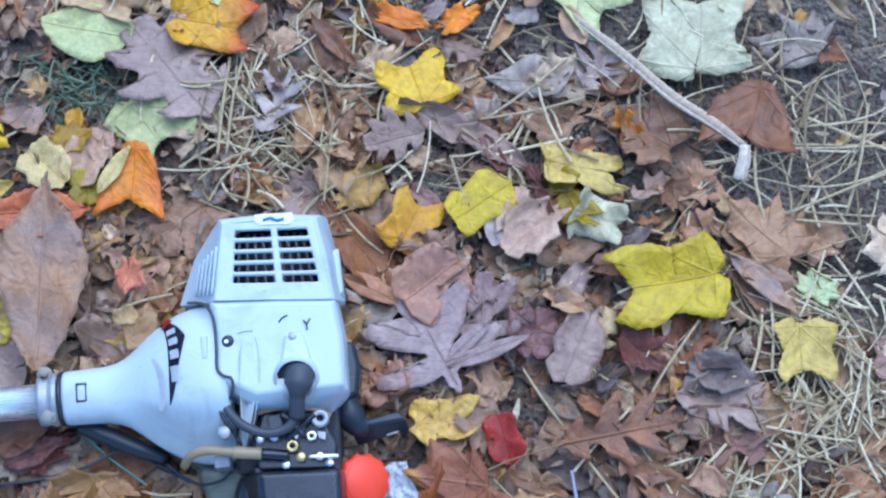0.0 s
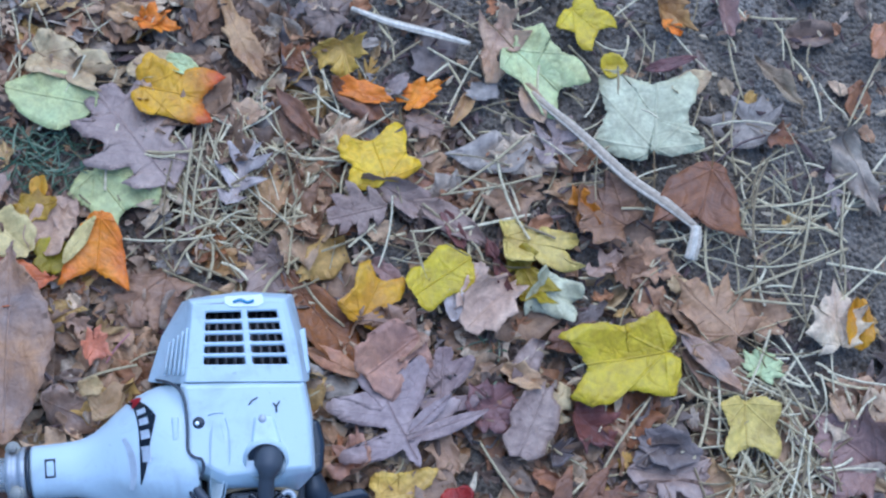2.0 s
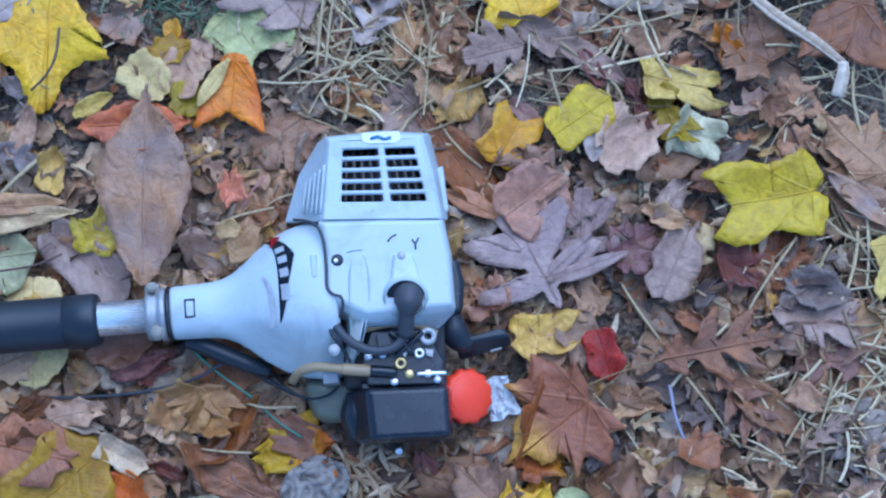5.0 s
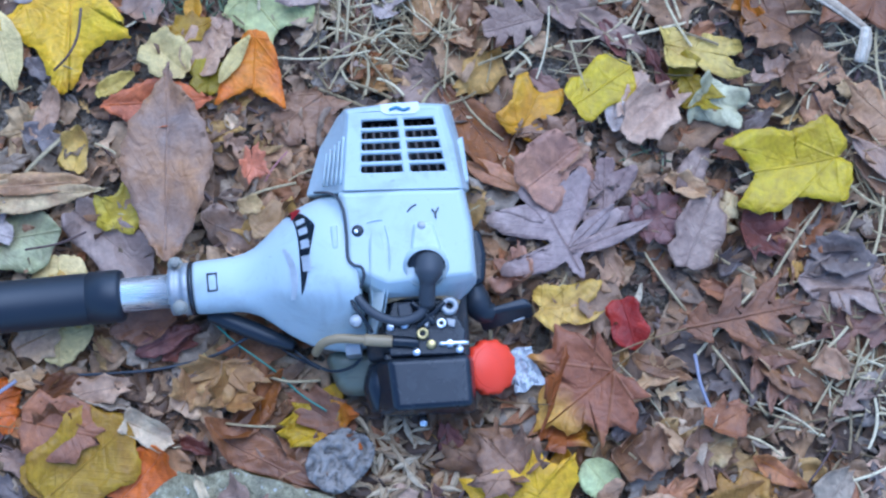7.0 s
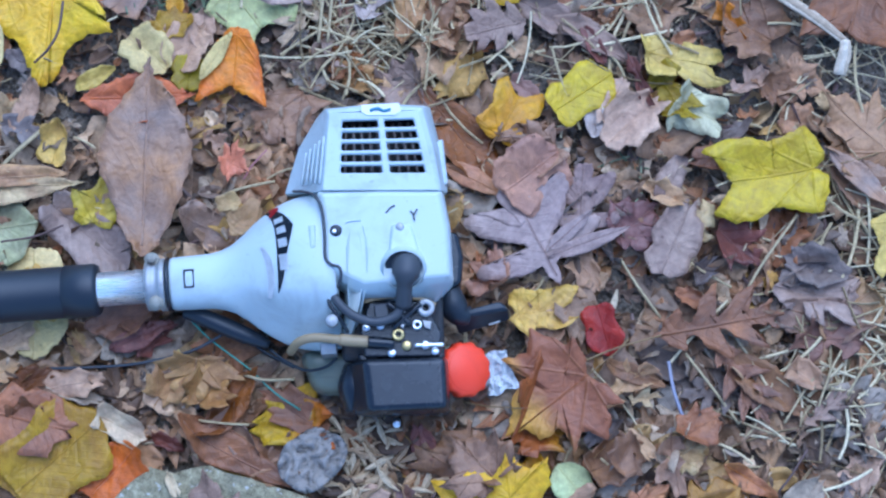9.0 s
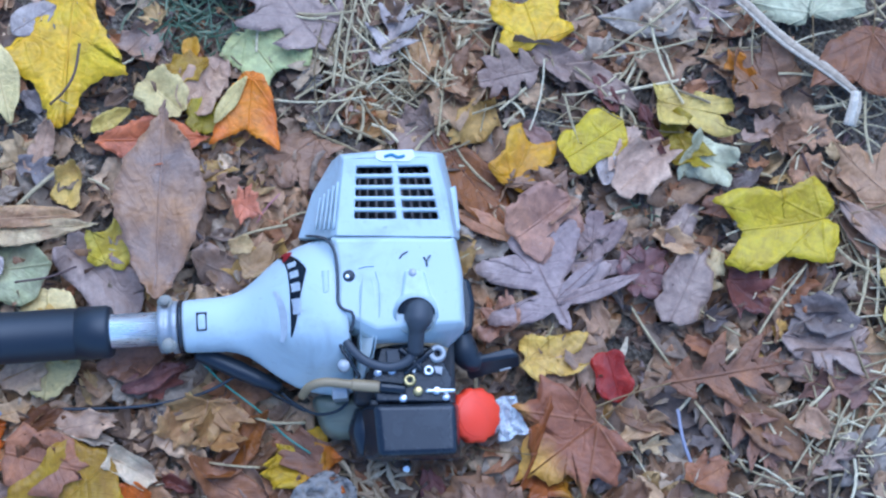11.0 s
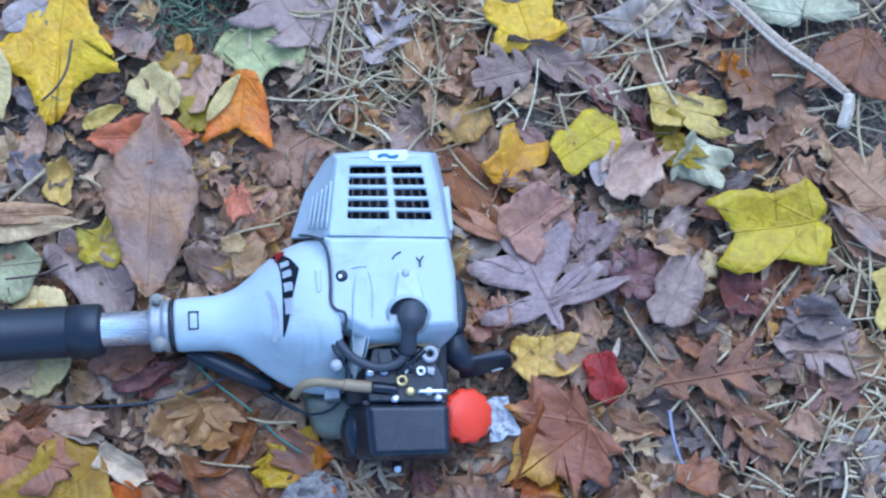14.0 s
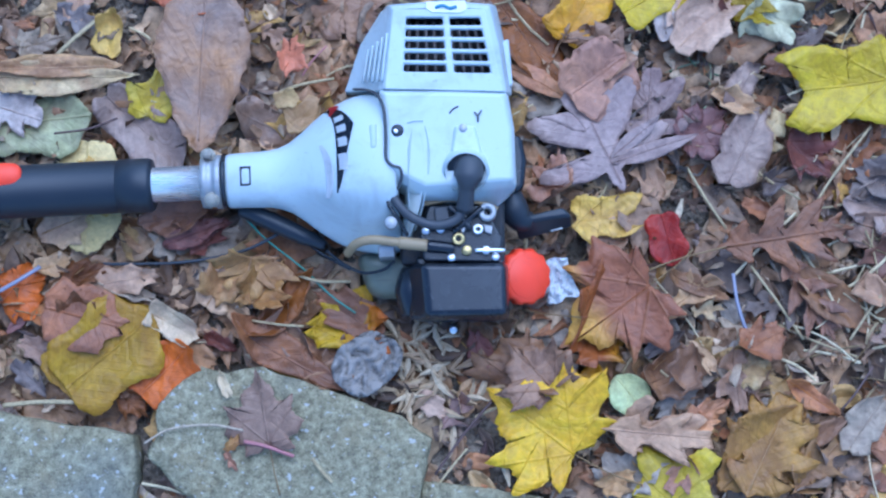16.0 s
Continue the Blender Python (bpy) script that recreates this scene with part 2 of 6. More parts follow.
m_rubber = plastic("black_rubber", (0.018, 0.022, 0.029, 1), (0.03, 0.033, 0.04, 1), 0.42, 0.3)
m_boot = plastic("grey_rubber", (0.05, 0.053, 0.06, 1), (0.08, 0.08, 0.08, 1), 0.5, 0.4)
m_red = plastic("orange_red_plastic", (0.90, 0.065, 0.02, 1), (0.5, 0.05, 0.03, 1), 0.42, 0.3)
m_tank = plastic("smoky_olive_plastic", (0.16, 0.165, 0.115, 1), (0.08, 0.08, 0.055, 1), 0.3, 0.5)
m_hose = plastic("tan_fuel_hose", (0.34, 0.25, 0.13, 1), (0.2, 0.15, 0.09, 1), 0.45, 0.4)
m_dark = plastic("dark_metal", (0.03, 0.03, 0.032, 1), (0.12, 0.08, 0.05, 1), 0.6, 0.6, 120.0)
m_steel, m_brass = metal("worn_steel", (0.92, 0.92, 0.91, 1), 0.32, 0.2), metal("dull_brass", (0.62, 0.48, 0.2, 1), 0.35)
m_shaft = metal("bright_aluminium", (0.95, 0.94, 0.91, 1), 0.24, 0.25, 0.8)
m_cast = metal("cast_alloy", (0.50, 0.50, 0.49, 1), 0.6, 0.6)
m_bolt = metal("dirty_bolt", (0.46, 0.43, 0.36, 1), 0.75, 0.9)
m_fin = metal("rusty_fin", (0.30, 0.26, 0.23, 1), 0.6, 0.7)
m_label = plastic("white_print", (0.75, 0.76, 0.76, 1), (0.4, 0.4, 0.4, 1), 0.4, 0.35, 140.0)
m_labelred = plastic("red_print", (0.5, 0.02, 0.03, 1), (0.3, 0.05, 0.05, 1), 0.4, 0.3)
m_teal = plastic("teal_print", (0.05, 0.2, 0.32, 1), (0.2, 0.2, 0.2, 1), 0.4, 0.3)
m_foil = plastic("crumpled_white_paper", (0.62, 0.64, 0.64, 1), (0.3, 0.3, 0.3, 1), 0.5, 0.6, 160.0)
m_green = plastic("green_cord", (0.10, 0.27, 0.19, 1), (0.02, 0.16, 0.1, 1), 0.45, 0.3)
m_blue = plastic("blue_cord", (0.30, 0.28, 0.33, 1), (0.1, 0.12, 0.16, 1), 0.45, 0.3)
m_pink = plastic("pink_thread", (0.42, 0.17, 0.16, 1), (0.26, 0.1, 0.12, 1), 0.5, 0.3)


# ---- builders ----
def mesh_object(name, bm, mat, smooth=True):
    me = bpy.data.meshes.new(name)
    bm.normal_update()
    bm.to_mesh(me)
    bm.free()
    me.materials.append(mat)
    me.polygons.foreach_set("use_smooth", [smooth] * len(me.polygons))
    return new(name, me)


def part(name, bm, mat, parent, label="", smooth=True, bevel=0.0):
    """One mesh under a thing or a part."""
    ob = mesh_object(name, bm, mat, smooth)
    ob.parent = parent
    if bevel:
        mod = ob.modifiers.new("bevel", "BEVEL")
        mod.width, mod.segments, mod.limit_method, mod.angle_limit = bevel, 3, "ANGLE", radians(28)
        mod.harden_normals = True
    return tagged(ob, label)


def bend(points, steps=6):
    """A smooth curve through the points."""
    p = [Vector(q) for q in points]
    p = [p[0] * 2 - p[1]] + p + [p[-1] * 2 - p[-2]]
    out = []
    for i in range(1, len(p) - 2):
        for k in range(steps):
            t = k / steps
            a, b, c, d = p[i - 1:i + 3]
            out.append(0.5 * ((2 * b) + (c - a) * t + (2 * a - 5 * b + 4 * c - d) * t * t + (3 * b - a - 3 * c + d) * t ** 3))
    return out + [p[-2]]


def tube(points, radii, sides=8, bm=None, steps=6, flat=1.0):
    """A closed tube along a smooth curve; radii: one value or one for each point."""
    bm = bm or bmesh.new()
    path = bend(points, steps)
    if not isinstance(radii, (list, tuple)):
        radii = [radii] * len(points)
    rad = np.interp(np.linspace(0, len(points) - 1, len(path)), range(len(points)), radii)
    rings = []
    for i, p in enumerate(path):
        d = (path[min(i + 1, len(path) - 1)] - path[max(i - 1, 0)]).normalized()
        side = d.cross(Vector((0, 0, 1)))
        side = side.normalized() if side.length > 1e-4 else Vector((1, 0, 0))
        up = side.cross(d)
        rings.append([bm.verts.new(p + (side * math.cos(a) + up * math.sin(a) * flat) * float(rad[i])) for a in (2 * math.pi * k / sides for k in range(sides))])
    skin(bm, rings)
    return bm


def skin(bm, rings, caps=True):
    n = len(rings[0])
    for r0, r1 in zip(rings, rings[1:]):
        for k in range(n):
            bm.faces.new((r0[k], r0[(k + 1) % n], r1[(k + 1) % n], r1[k]))
    if caps:
        bm.faces.new(rings[0][::-1])
        bm.faces.new(rings[-1])


def loft(outlines):
    """A solid through outlines, from the lowest to the highest."""
    bm = bmesh.new()
    skin(bm, [[bm.verts.new(p) for p in ring] for ring in outlines])
    bmesh.ops.recalc_face_normals(bm, faces=bm.faces)
    return bm


def lathe(profile, m, sides=40, flat=1.0, square=2.0, chamfer=0.0):
    """A body turned about the x axis of m, from (along, radius) pairs; square above 2 flattens it towards a rounded box."""
    bm = bmesh.new()
    rings = []
    for s, r in profile:
        ring = []
        for k in range(sides):
            a = 2 * math.pi * k / sides
            c, z = math.cos(a), math.sin(a)
            e = 2 / (2 + (square - 2) * min(1, r / 0.05))
            across, up = math.copysign(abs(c) ** e, c) * r, math.copysign(abs(z) ** e, z) * r * flat
            if chamfer and up > 0 and r > 0.03:
                soft, most = 0.0035, chamfer * (across + r) + 0.004
                up = max(-soft * math.log(math.exp(-up / soft) + math.exp(-most / soft)), 0.0)
            ring.append(bm.verts.new(m @ Vector((s, across, up))))
        rings.append(ring)
    skin(bm, rings)
    bmesh.ops.recalc_face_normals(bm, faces=bm.faces)
    return bm


def disc(centre, radius, height, axis=(0, 0, 1), sides=20, hole=0.0, scallop=0.0):
    """A short round body with its base at centre; hole: radius of a bore; scallop: depth of grip notches."""
    turn = Vector((0, 0, 1)).rotation_difference(Vector(axis).normalized()).to_matrix().to_4x4()
    m = Matrix.Translation(centre) @ turn
    bm = bmesh.new()

    def ring(r, z, notch=0.0):
        return [bm.verts.new(m @ Vector(((r - notch * (k % 4 < 2)) * math.cos(2 * math.pi * k / sides), (r - notch * (k % 4 < 2)) * math.sin(2 * math.pi * k / sides), z))) for k in range(sides)]

    e = min(radius * 0.15, height * 0.3)
    rings = [ring(radius, 0, scallop), ring(radius, height - e, scallop), ring(radius - e, height, 0)]
    if hole:
        rings += [ring(hole, height), ring(hole, 0)]
        skin(bm, rings + [rings[0]], caps=False)
    else:
        skin(bm, rings)
    bmesh.ops.recalc_face_normals(bm, faces=bm.faces)
    return bm


def slab(corners, low, lean=0.0):
    """A solid under a top outline down to the height low."""
    c = sum((Vector(p) for p in corners), Vector()) / len(corners)
    base = [((c + (Vector(p) - c) * (1 + lean)).x, (c + (Vector(p) - c) * (1 + lean)).y, low) for p in corners]
    return loft([base, corners])


# ---- ground ----
def ground_height(x, y):
    r = math.hypot(x, y)
    v = Vector((x, y, 0))
    return -0.010 + (noise.noise(v * 9) * 0.004 + noise.noise(v * 40) * 0.0025 + noise.noise(v * 110) * 0.0012) * (1.0 if r < 1.6 else 0.4)


def build_ground():
    steps = np.concatenate([-np.geomspace(400, 0.95, 26), np.linspace(-0.9, 0.9, 361), np.geomspace(0.95, 400, 26)])
    n = len(steps)
    verts = [(x, y, ground_height(x, y)) for y in steps for x in steps]
    faces = [(j * n + i, j * n + i + 1, (j + 1) * n + i + 1, (j + 1) * n + i) for j in range(n - 1) for i in range(n - 1)]
    me = bpy.data.meshes.new("ground")
    me.from_pydata(verts, [], faces)
    me.materials.append(m_soil)
    me.polygons.foreach_set("use_smooth", [True] * len(me.polygons))
    return tagged(new("ground", me), "damp grey-brown crumbly garden soil under fallen leaves", "ground", kind="structure")


build_ground()


STONES = []


def build_stone(name, outline, top, label):
    """A rough edging stone with worn, uneven edges, sunk into the soil."""
    STONES.append(outline)
    c = sum((Vector((x, y, 0)) for x, y in outline), Vector()) / len(outline)
    fine = []
    for i, p in enumerate(outline):
        q = outline[(i + 1) % len(outline)]
        for k in range(8):
            fine.append(Vector((*p, 0)).lerp(Vector((*q, 0)), k / 8))
    bm = bmesh.new()
    rings = []
    for scale, z in ((1.0, -0.05), (1.005, top - 0.014), (1.0, top - 0.005), (0.988, top - 0.0015), (0.965, top), (0.75, top + 0.001), (0.5, top + 0.0015), (0.25, top + 0.001)):
        ring = []
        for p in fine:
            q = c + (p - c) * scale
            w = noise.noise(q * 90) * 0.003 + noise.noise(q * 30) * 0.005
            ring.append(bm.verts.new((q.x + w * (scale > 0.9), q.y + noise.noise(q * 45 + Vector((9, 0, 0))) * 0.0035 * (scale > 0.9), z + (noise.noise(q * 60) * 0.0015 + noise.noise(q * 18) * 0.002) * (z > 0))))
        rings.append(ring)
    skin(bm, rings)
    bmesh.ops.recalc_face_normals(bm, faces=bm.faces)
    return tagged(mesh_object(name, bm, m_stone), label, "stone", "edging stones")


build_stone("edging_stone", [(-0.1976, -0.1934), (-0.1709, -0.1875), (-0.1267, -0.2034), (-0.0743, -0.2202), (-0.0506, -0.2358), (-0.0571, -0.2992), (-0.1283, -0.3138), (-0.2157, -0.2883), (-0.2552, -0.2578), (-0.2461, -0.2177), (-0.2206, -0.1879)], 0.022, "rough grey edging stone with a chipped corner, leaf lying on it")
build_stone("edging_stone", [(-0.4482, -0.2141), (-0.3642, -0.227), (-0.2647, -0.2409), (-0.2618, -0.2491), (-0.263, -0.3185), (-0.4406, -0.3245)], 0.020, "grey speckled edging stone with straight edges")
build_stone("edging_stone", [(-0.0543, -0.2668), (-0.0148, -0.2703), (0.0351, -0.2781), (0.0444, -0.3166), (-0.0565, -0.32)], 0.012, "low grey edging stone half hidden by leaves")


# ---- string trimmer ----
def build_trimmer():
    trimmer = tagged(new("string_trimmer"), "pale grey petrol string trimmer with black grip lying on leaves", "string trimmer")
    trimmer.location = (-0.06, -0.05, 0)
    bpy.context.view_layer.update()

    def add(name, bm, mat, label="", smooth=True, bevel=0.0, under=None):
        bm.transform(Matrix.Translation(-Vector((-0.06, -0.05, 0))))
        return part(name, bm, mat, under or trimmer, label, smooth, bevel)

    # drive shaft, grip and bell-shaped fan housing share one axis
    a, b = Vector((-0.329, -0.0659, 0.046)), Vector((-0.1016, -0.047, 0.046))
    ax = (b - a).normalized()
    m = Matrix.Translation(a) @ ax.to_track_quat("X", "Z").to_matrix().to_4x4()

    def on_axis(s, y, z):
        return m @ Vector((s, y, z))

    housing = add("fan_housing", lathe([(0.1272, 0.0186), (0.130, 0.0196), (0.158, 0.0206), (0.166, 0.0222), (0.174, 0.0255), (0.183, 0.032), (0.192, 0.0395), (0.200, 0.0452), (0.208, 0.0500), (0.216, 0.0535), (0.224, 0.0560), (0.233, 0.0578), (0.243, 0.0585), (0.250, 0.0575), (0.252, 0.054)], m, 64, 0.9, 2.6, 1.35), m_white, "pale grey bell-shaped fan housing")
    add("drive_shaft", lathe([(-0.62, 0.0127), (0.128, 0.0127)], m, 32), m_shaft, "bright worn aluminium tube")
    grip = add("grip", lathe([(-0.26, 0.0185), (-0.255, 0.0194), (0.047, 0.0194), (0.0475, 0.0188), (0.0487, 0.0188), (0.049, 0.0198), (0.0705, 0.0198), (0.0735, 0.0185), (0.0735, 0.0125)], m, 40), m_rubber, "smooth black grip sleeve")
    add("trigger", tube([on_axis(-0.14, 0.007, 0.010), on_axis(-0.10, 0.008, 0.014), on_axis(-0.055, 0.009, 0.015), on_axis(-0.026, 0.0095, 0.0145), on_axis(-0.0195, 0.0095, 0.013)], [0.008, 0.0105, 0.0105, 0.0095, 0.005], 14, flat=0.7), m_red, "orange-red throttle lock-out", under=grip)
    clamp = add("clamp", lathe([(0.1085, 0.0150), (0.1095, 0.0186), (0.114, 0.0192), (0.1145, 0.0184), (0.119, 0.0184), (0.1195, 0.0196), (0.1235, 0.0196), (0.1245, 0.0180)], m, 36), m_cast, "worn alloy clamp collar")
    add("gasket", lathe([(0.1244, 0.0150), (0.1246, 0.0200), (0.1275, 0.0200), (0.1277, 0.0150)], m, 36), m_black)
    for y, z, s in ((0.0178, 0.010, 0.115), (-0.0150, 0.014, 0.1175)):
        add("bolt", disc(on_axis(s, y, z), 0.0043, 0.005, (0, y * 12, 1), 6), m_bolt, under=clamp)
        add("washer", disc(on_axis(s, y, z - 0.0008), 0.0056, 0.002, (0, y * 12, 1), 16), m_bolt, under=clamp)
    # printed oval ring on the neck
    ring = [on_axis(0.1425 + 0.0033 * c, 0.0005 + 0.0062 * s, 0.0186 - abs(s) * 0.0012) for c, s in ((1, -0.9), (1, 0.9), (0.8, 1), (-0.8, 1), (-1, 0.9), (-1, -0.9), (-0.8, -1), (0.8, -1), (1, -0.9))]
    add("mark", tube(ring, 0.00085, 6, steps=2), m_black, "black outlined oblong mark", under=housing)

    # curved badge on the bell
    def patch(s0, s1, a0, a1, lift, curve=0.0, wedge=0.0, lean=0.00011):
        bm = bmesh.new()
        rows = []
        n = 14
        prof_s = [0.158, 0.174, 0.183, 0.192, 0.200, 0.208, 0.216, 0.224, 0.233]
        prof_r = [0.0206, 0.0255, 0.032, 0.0395, 0.0452, 0.0500, 0.0535, 0.0560, 0.0578]
        for i in range(n + 1):
            f = i / n
            ang = radians(a0 + (a1 - a0) * f)
            row = []
            for k in range(5):
                s = s0 + (s1 - s0) * (k / 4) * (1 - wedge * abs(2 * f - 1)) + curve * math.sin(math.pi * f) + lean * (a0 + (a1 - a0) * f - 62) - 0.004
                r = float(np.interp(s, prof_s, prof_r)) + lift
                e = 2 / (2 + 0.6 * min(1, r / 0.05))
                c, z = math.cos(ang), math.sin(ang)
                row.append(bm.verts.new(on_axis(s, math.copysign(abs(c) ** e, c) * r, math.copysign(abs(z) ** e, z) * r * 0.9)))
            rows.append(row)
        for r0, r1 in zip(rows, rows[1:]):
            for k in range(4):
                bm.faces.new((r0[k], r0[k + 1], r1[k + 1], r1[k]))
        bmesh.ops.solidify(bm, geom=bm.faces[:], thickness=0.0004)
        bmesh.ops.recalc_face_normals(bm, faces=bm.faces)
        return bm

    badge = add("badge", patch(0.2085, 0.2225, 106, 22, 0.0007, 0.0045, 0.95), m_black, "curved black badge", False, under=housing)
    add("red_field", patch(0.2105, 0.2175, 46, 25, 0.0012, 0.002, 0.6), m_labelred, "", False, under=badge)
    for k in range(4):
        add("bar", patch(0.2105 + 0.0036 * math.sin(math.pi * (0.2 + k * 0.155)), 0.2165 + 0.0042 * math.sin(math.pi * (0.2 + k * 0.155)), 85 - k * 11, 91.5 - k * 11, 0.0012, 0.0003), m_label, "plain white bar", False, under=badge)
    add("sticker", patch(0.1995, 0.2055, 112, 74, 0.0003, 0.003, 0.5), m_label, "scuffed pale sticker", False, under=housing)

    # slotted upper cover
    tl, tr, br, bl = (Vector(p) for p in ((-0.0838, 0.0640, 0.096), (-0.0192, 0.0665, 0.096), (-0.0046, 0.0074, 0.098), (-0.0873, 0.0067, 0.098)))

    def at(u, v, dz=0.0):
        return (tl * (1 - u) + tr * u) * (1 - v) + (bl * (1 - u) + br * u) * v + Vector((0, 0, dz))

    us = [0.0, 0.145, 0.53, 0.60, 0.925, 1.0]
    vs = [0.0]
    for k in range(5):
        vs += [0.105 + k * 0.146, 0.198 + k * 0.146]
    vs.append(1.0)
    bm = bmesh.new()
    top = [[bm.verts.new(at(u, v)) for u in us] for v in vs]
    low = [[bm.verts.new(at(u, v, -0.005)) for u in us] for v in vs]
    gap = lambda i, j: i in (1, 3) and 0 < j < len(vs) - 1 and j % 2 == 1
    for j in range(len(vs) - 1):
        for i in range(len(us) - 1):
            if gap(i, j):
                for (p, q) in (((j, i), (j, i + 1)), ((j, i + 1), (j + 1, i + 1)), ((j + 1, i + 1), (j + 1, i)), ((j + 1, i), (j, i))):
                    bm.faces.new((top[p[0]][p[1]], top[q[0]][q[1]], low[q[0]][q[1]], low[p[0]][p[1]]))
            else:
                bm.faces.new((top[j][i], top[j][i + 1], top[j + 1][i + 1], top[j + 1][i]))
                bm.faces.new((low[j][i], low[j + 1][i], low[j + 1][i + 1], low[j][i + 1]))
    # rounded skirt from the grille down to the soil
    rim_t = [at(0, 0), at(0.5, -0.015), at(1, 0), at(1, 0.5), at(1, 1), at(0.5, 1), at(0, 1), at(0, 0.5)]
    skirt = [rim_t,
             [Vector(p) for p in ((-0.0860, 0.0672, 0.093), (-0.0484, 0.0711, 0.0925), (-0.0163, 0.0697, 0.093), (-0.0081, 0.0397, 0.094), (-0.0022, 0.0067, 0.095), (-0.0462, 0.0059, 0.095), (-0.0906, 0.006, 0.095), (-0.0888, 0.0365, 0.094))],
             [Vector(p) for p in ((-0.0885, 0.0706, 0.082), (-0.0486, 0.0756, 0.08), (-0.0137, 0.0734, 0.082), (-0.0051, 0.0421, 0.082), (0.0005, 0.008, 0.085), (-0.0464, 0.0068, 0.085), (-0.0935, 0.0063, 0.088), (-0.0912, 0.0405, 0.086))],
             [Vector(p) for p in ((-0.0945, 0.0735, 0.052), (-0.0491, 0.0823, 0.05), (-0.0108, 0.0801, 0.052), (-0.0024, 0.0485, 0.05), (0.0029, 0.014, 0.05), (-0.0469, 0.0123, 0.05), (-0.1186, 0.0114, 0.056), (-0.109, 0.0469, 0.054))],
             [Vector(p) for p in ((-0.0896, 0.08, 0), (-0.05, 0.0877, 0), (-0.0124, 0.0854, 0), (-0.0037, 0.0584, 0), (0.0019, 0.0226, 0), (-0.0477, 0.02, 0), (-0.1217, 0.0201, 0), (-0.1115, 0.0562, 0))]]
    rings = [[bm.verts.new(p) for p in ring] for ring in skirt]
    skin(bm, rings, caps=False)
    bmesh.ops.recalc_face_normals(bm, faces=bm.faces)
    cover = add("muffler_cover", bm, m_grey, "slotted pale grey muffler cover", True, 0.0035)
    fins = add("fin_block", loft([[at(0.14, 0.08, -0.03), at(0.92, 0.08, -0.03), at(0.92, 0.86, -0.03), at(0.14, 0.86, -0.03)], [at(0.14, 0.08, -0.017), at(0.92, 0.08, -0.017), at(0.92, 0.86, -0.017), at(0.14, 0.86, -0.017)]]), m_dark)
    for k in range(9):
        u = 0.17 + 0.086 * k
        add("fin", tube([at(u, 0.1, -0.013), at(u + 0.01, 0.48, -0.012), at(u, 0.85, -0.014)], 0.0014, 6, steps=2), m_fin, under=fins)
    # Dark box fills the inside of the cover behind the slots.
    add("muffler", slab([(-0.0752, 0.0633, 0.078), (-0.0203, 0.065, 0.078), (-0.008, 0.0168, 0.078), (-0.0825, 0.016, 0.078)], 0.01), m_dark, "dark muffler behind the slots", False, 0.004)
    for k in range(5):
        f = 0.10 + 0.115 * k
        up = lambda v: (tl.lerp(bl, v)).lerp(Vector((-0.1094, 0.0745, 0.05)).lerp(Vector((-0.1188, 0.0126, 0.054)), v), f) + Vector((0, 0, 0.0035))
        add("rib", tube([up(0.32 + 0.05 * k), up(0.6), up(0.93)], 0.0011, 6, steps=3), m_grey, under=cover)
    add("flange", slab([(-0.0061, 0.0496, 0.07), (-0.001, 0.0526, 0.068), (0.003, 0.0185, 0.068), (-0.0016, 0.0148, 0.07)], 0.03), m_white, "", True, 0.002, cover)
    tag_ = slab([(-0.0607, 0.0706, 0.0948), (-0.0335, 0.0723, 0.0948), (-0.0319, 0.066, 0.0965), (-0.036, 0.0629, 0.0972), (-0.0565, 0.0625, 0.0972), (-0.0606, 0.0652, 0.0965)], 0.093)
    sticker = add("sticker", tag_, m_label, "white sticker with a small teal mark", False, 0.0, cover)
    add("print", tube([(-0.0544, 0.0659, 0.097), (-0.0491, 0.0675, 0.0972), (-0.0442, 0.0658, 0.0974), (-0.0393, 0.0671, 0.0974)], 0.0011, 6, flat=0.4), m_teal, under=sticker)

    # main cylinder cover with its plug hood
    ring_top = [(-0.088, 0.0032, 0.099), (-0.0449, 0.0041, 0.1005), (-0.0051, 0.0048, 0.099), (0.0005, -0.0191, 0.099), (0.004, -0.0549, 0.097), (-0.0279, -0.0575, 0.099), (-0.0562, -0.0607, 0.099), (-0.0723, -0.0537, 0.099), (-0.0837, -0.0476, 0.099), (-0.0846, -0.0191, 0.0995)]
    ring_mid = [(-0.0923, 0.0061, 0.094), (-0.045, 0.0066, 0.0955), (-0.0017, 0.0073, 0.094), (0.0035, -0.0184, 0.094), (0.007, -0.0574, 0.091), (-0.0272, -0.0639, 0.091), (-0.058, -0.0679, 0.091), (-0.075, -0.0582, 0.092), (-0.0864, -0.0484, 0.093), (-0.0889, -0.0183, 0.0945)]
    ring_low = [(-0.0936, 0.0103, 0.07), (-0.0454, 0.011, 0.07), (-0.0004, 0.0114, 0.07), (0.0049, -0.0147, 0.07), (0.0075, -0.0559, 0.072), (-0.005, -0.0694, 0.074), (-0.0592, -0.0701, 0.074), (-0.0774, -0.0607, 0.072), (-0.0874, -0.048, 0.07), (-0.0901, -0.0146, 0.07)]
    ring_base = [(x, y, 0.004) for x, y, z in ring_low]
    shell = add("cylinder_cover", loft([ring_base, ring_low, ring_mid, ring_top]), m_white, "pale grey cylinder cover with scuffs", True, 0.0022)
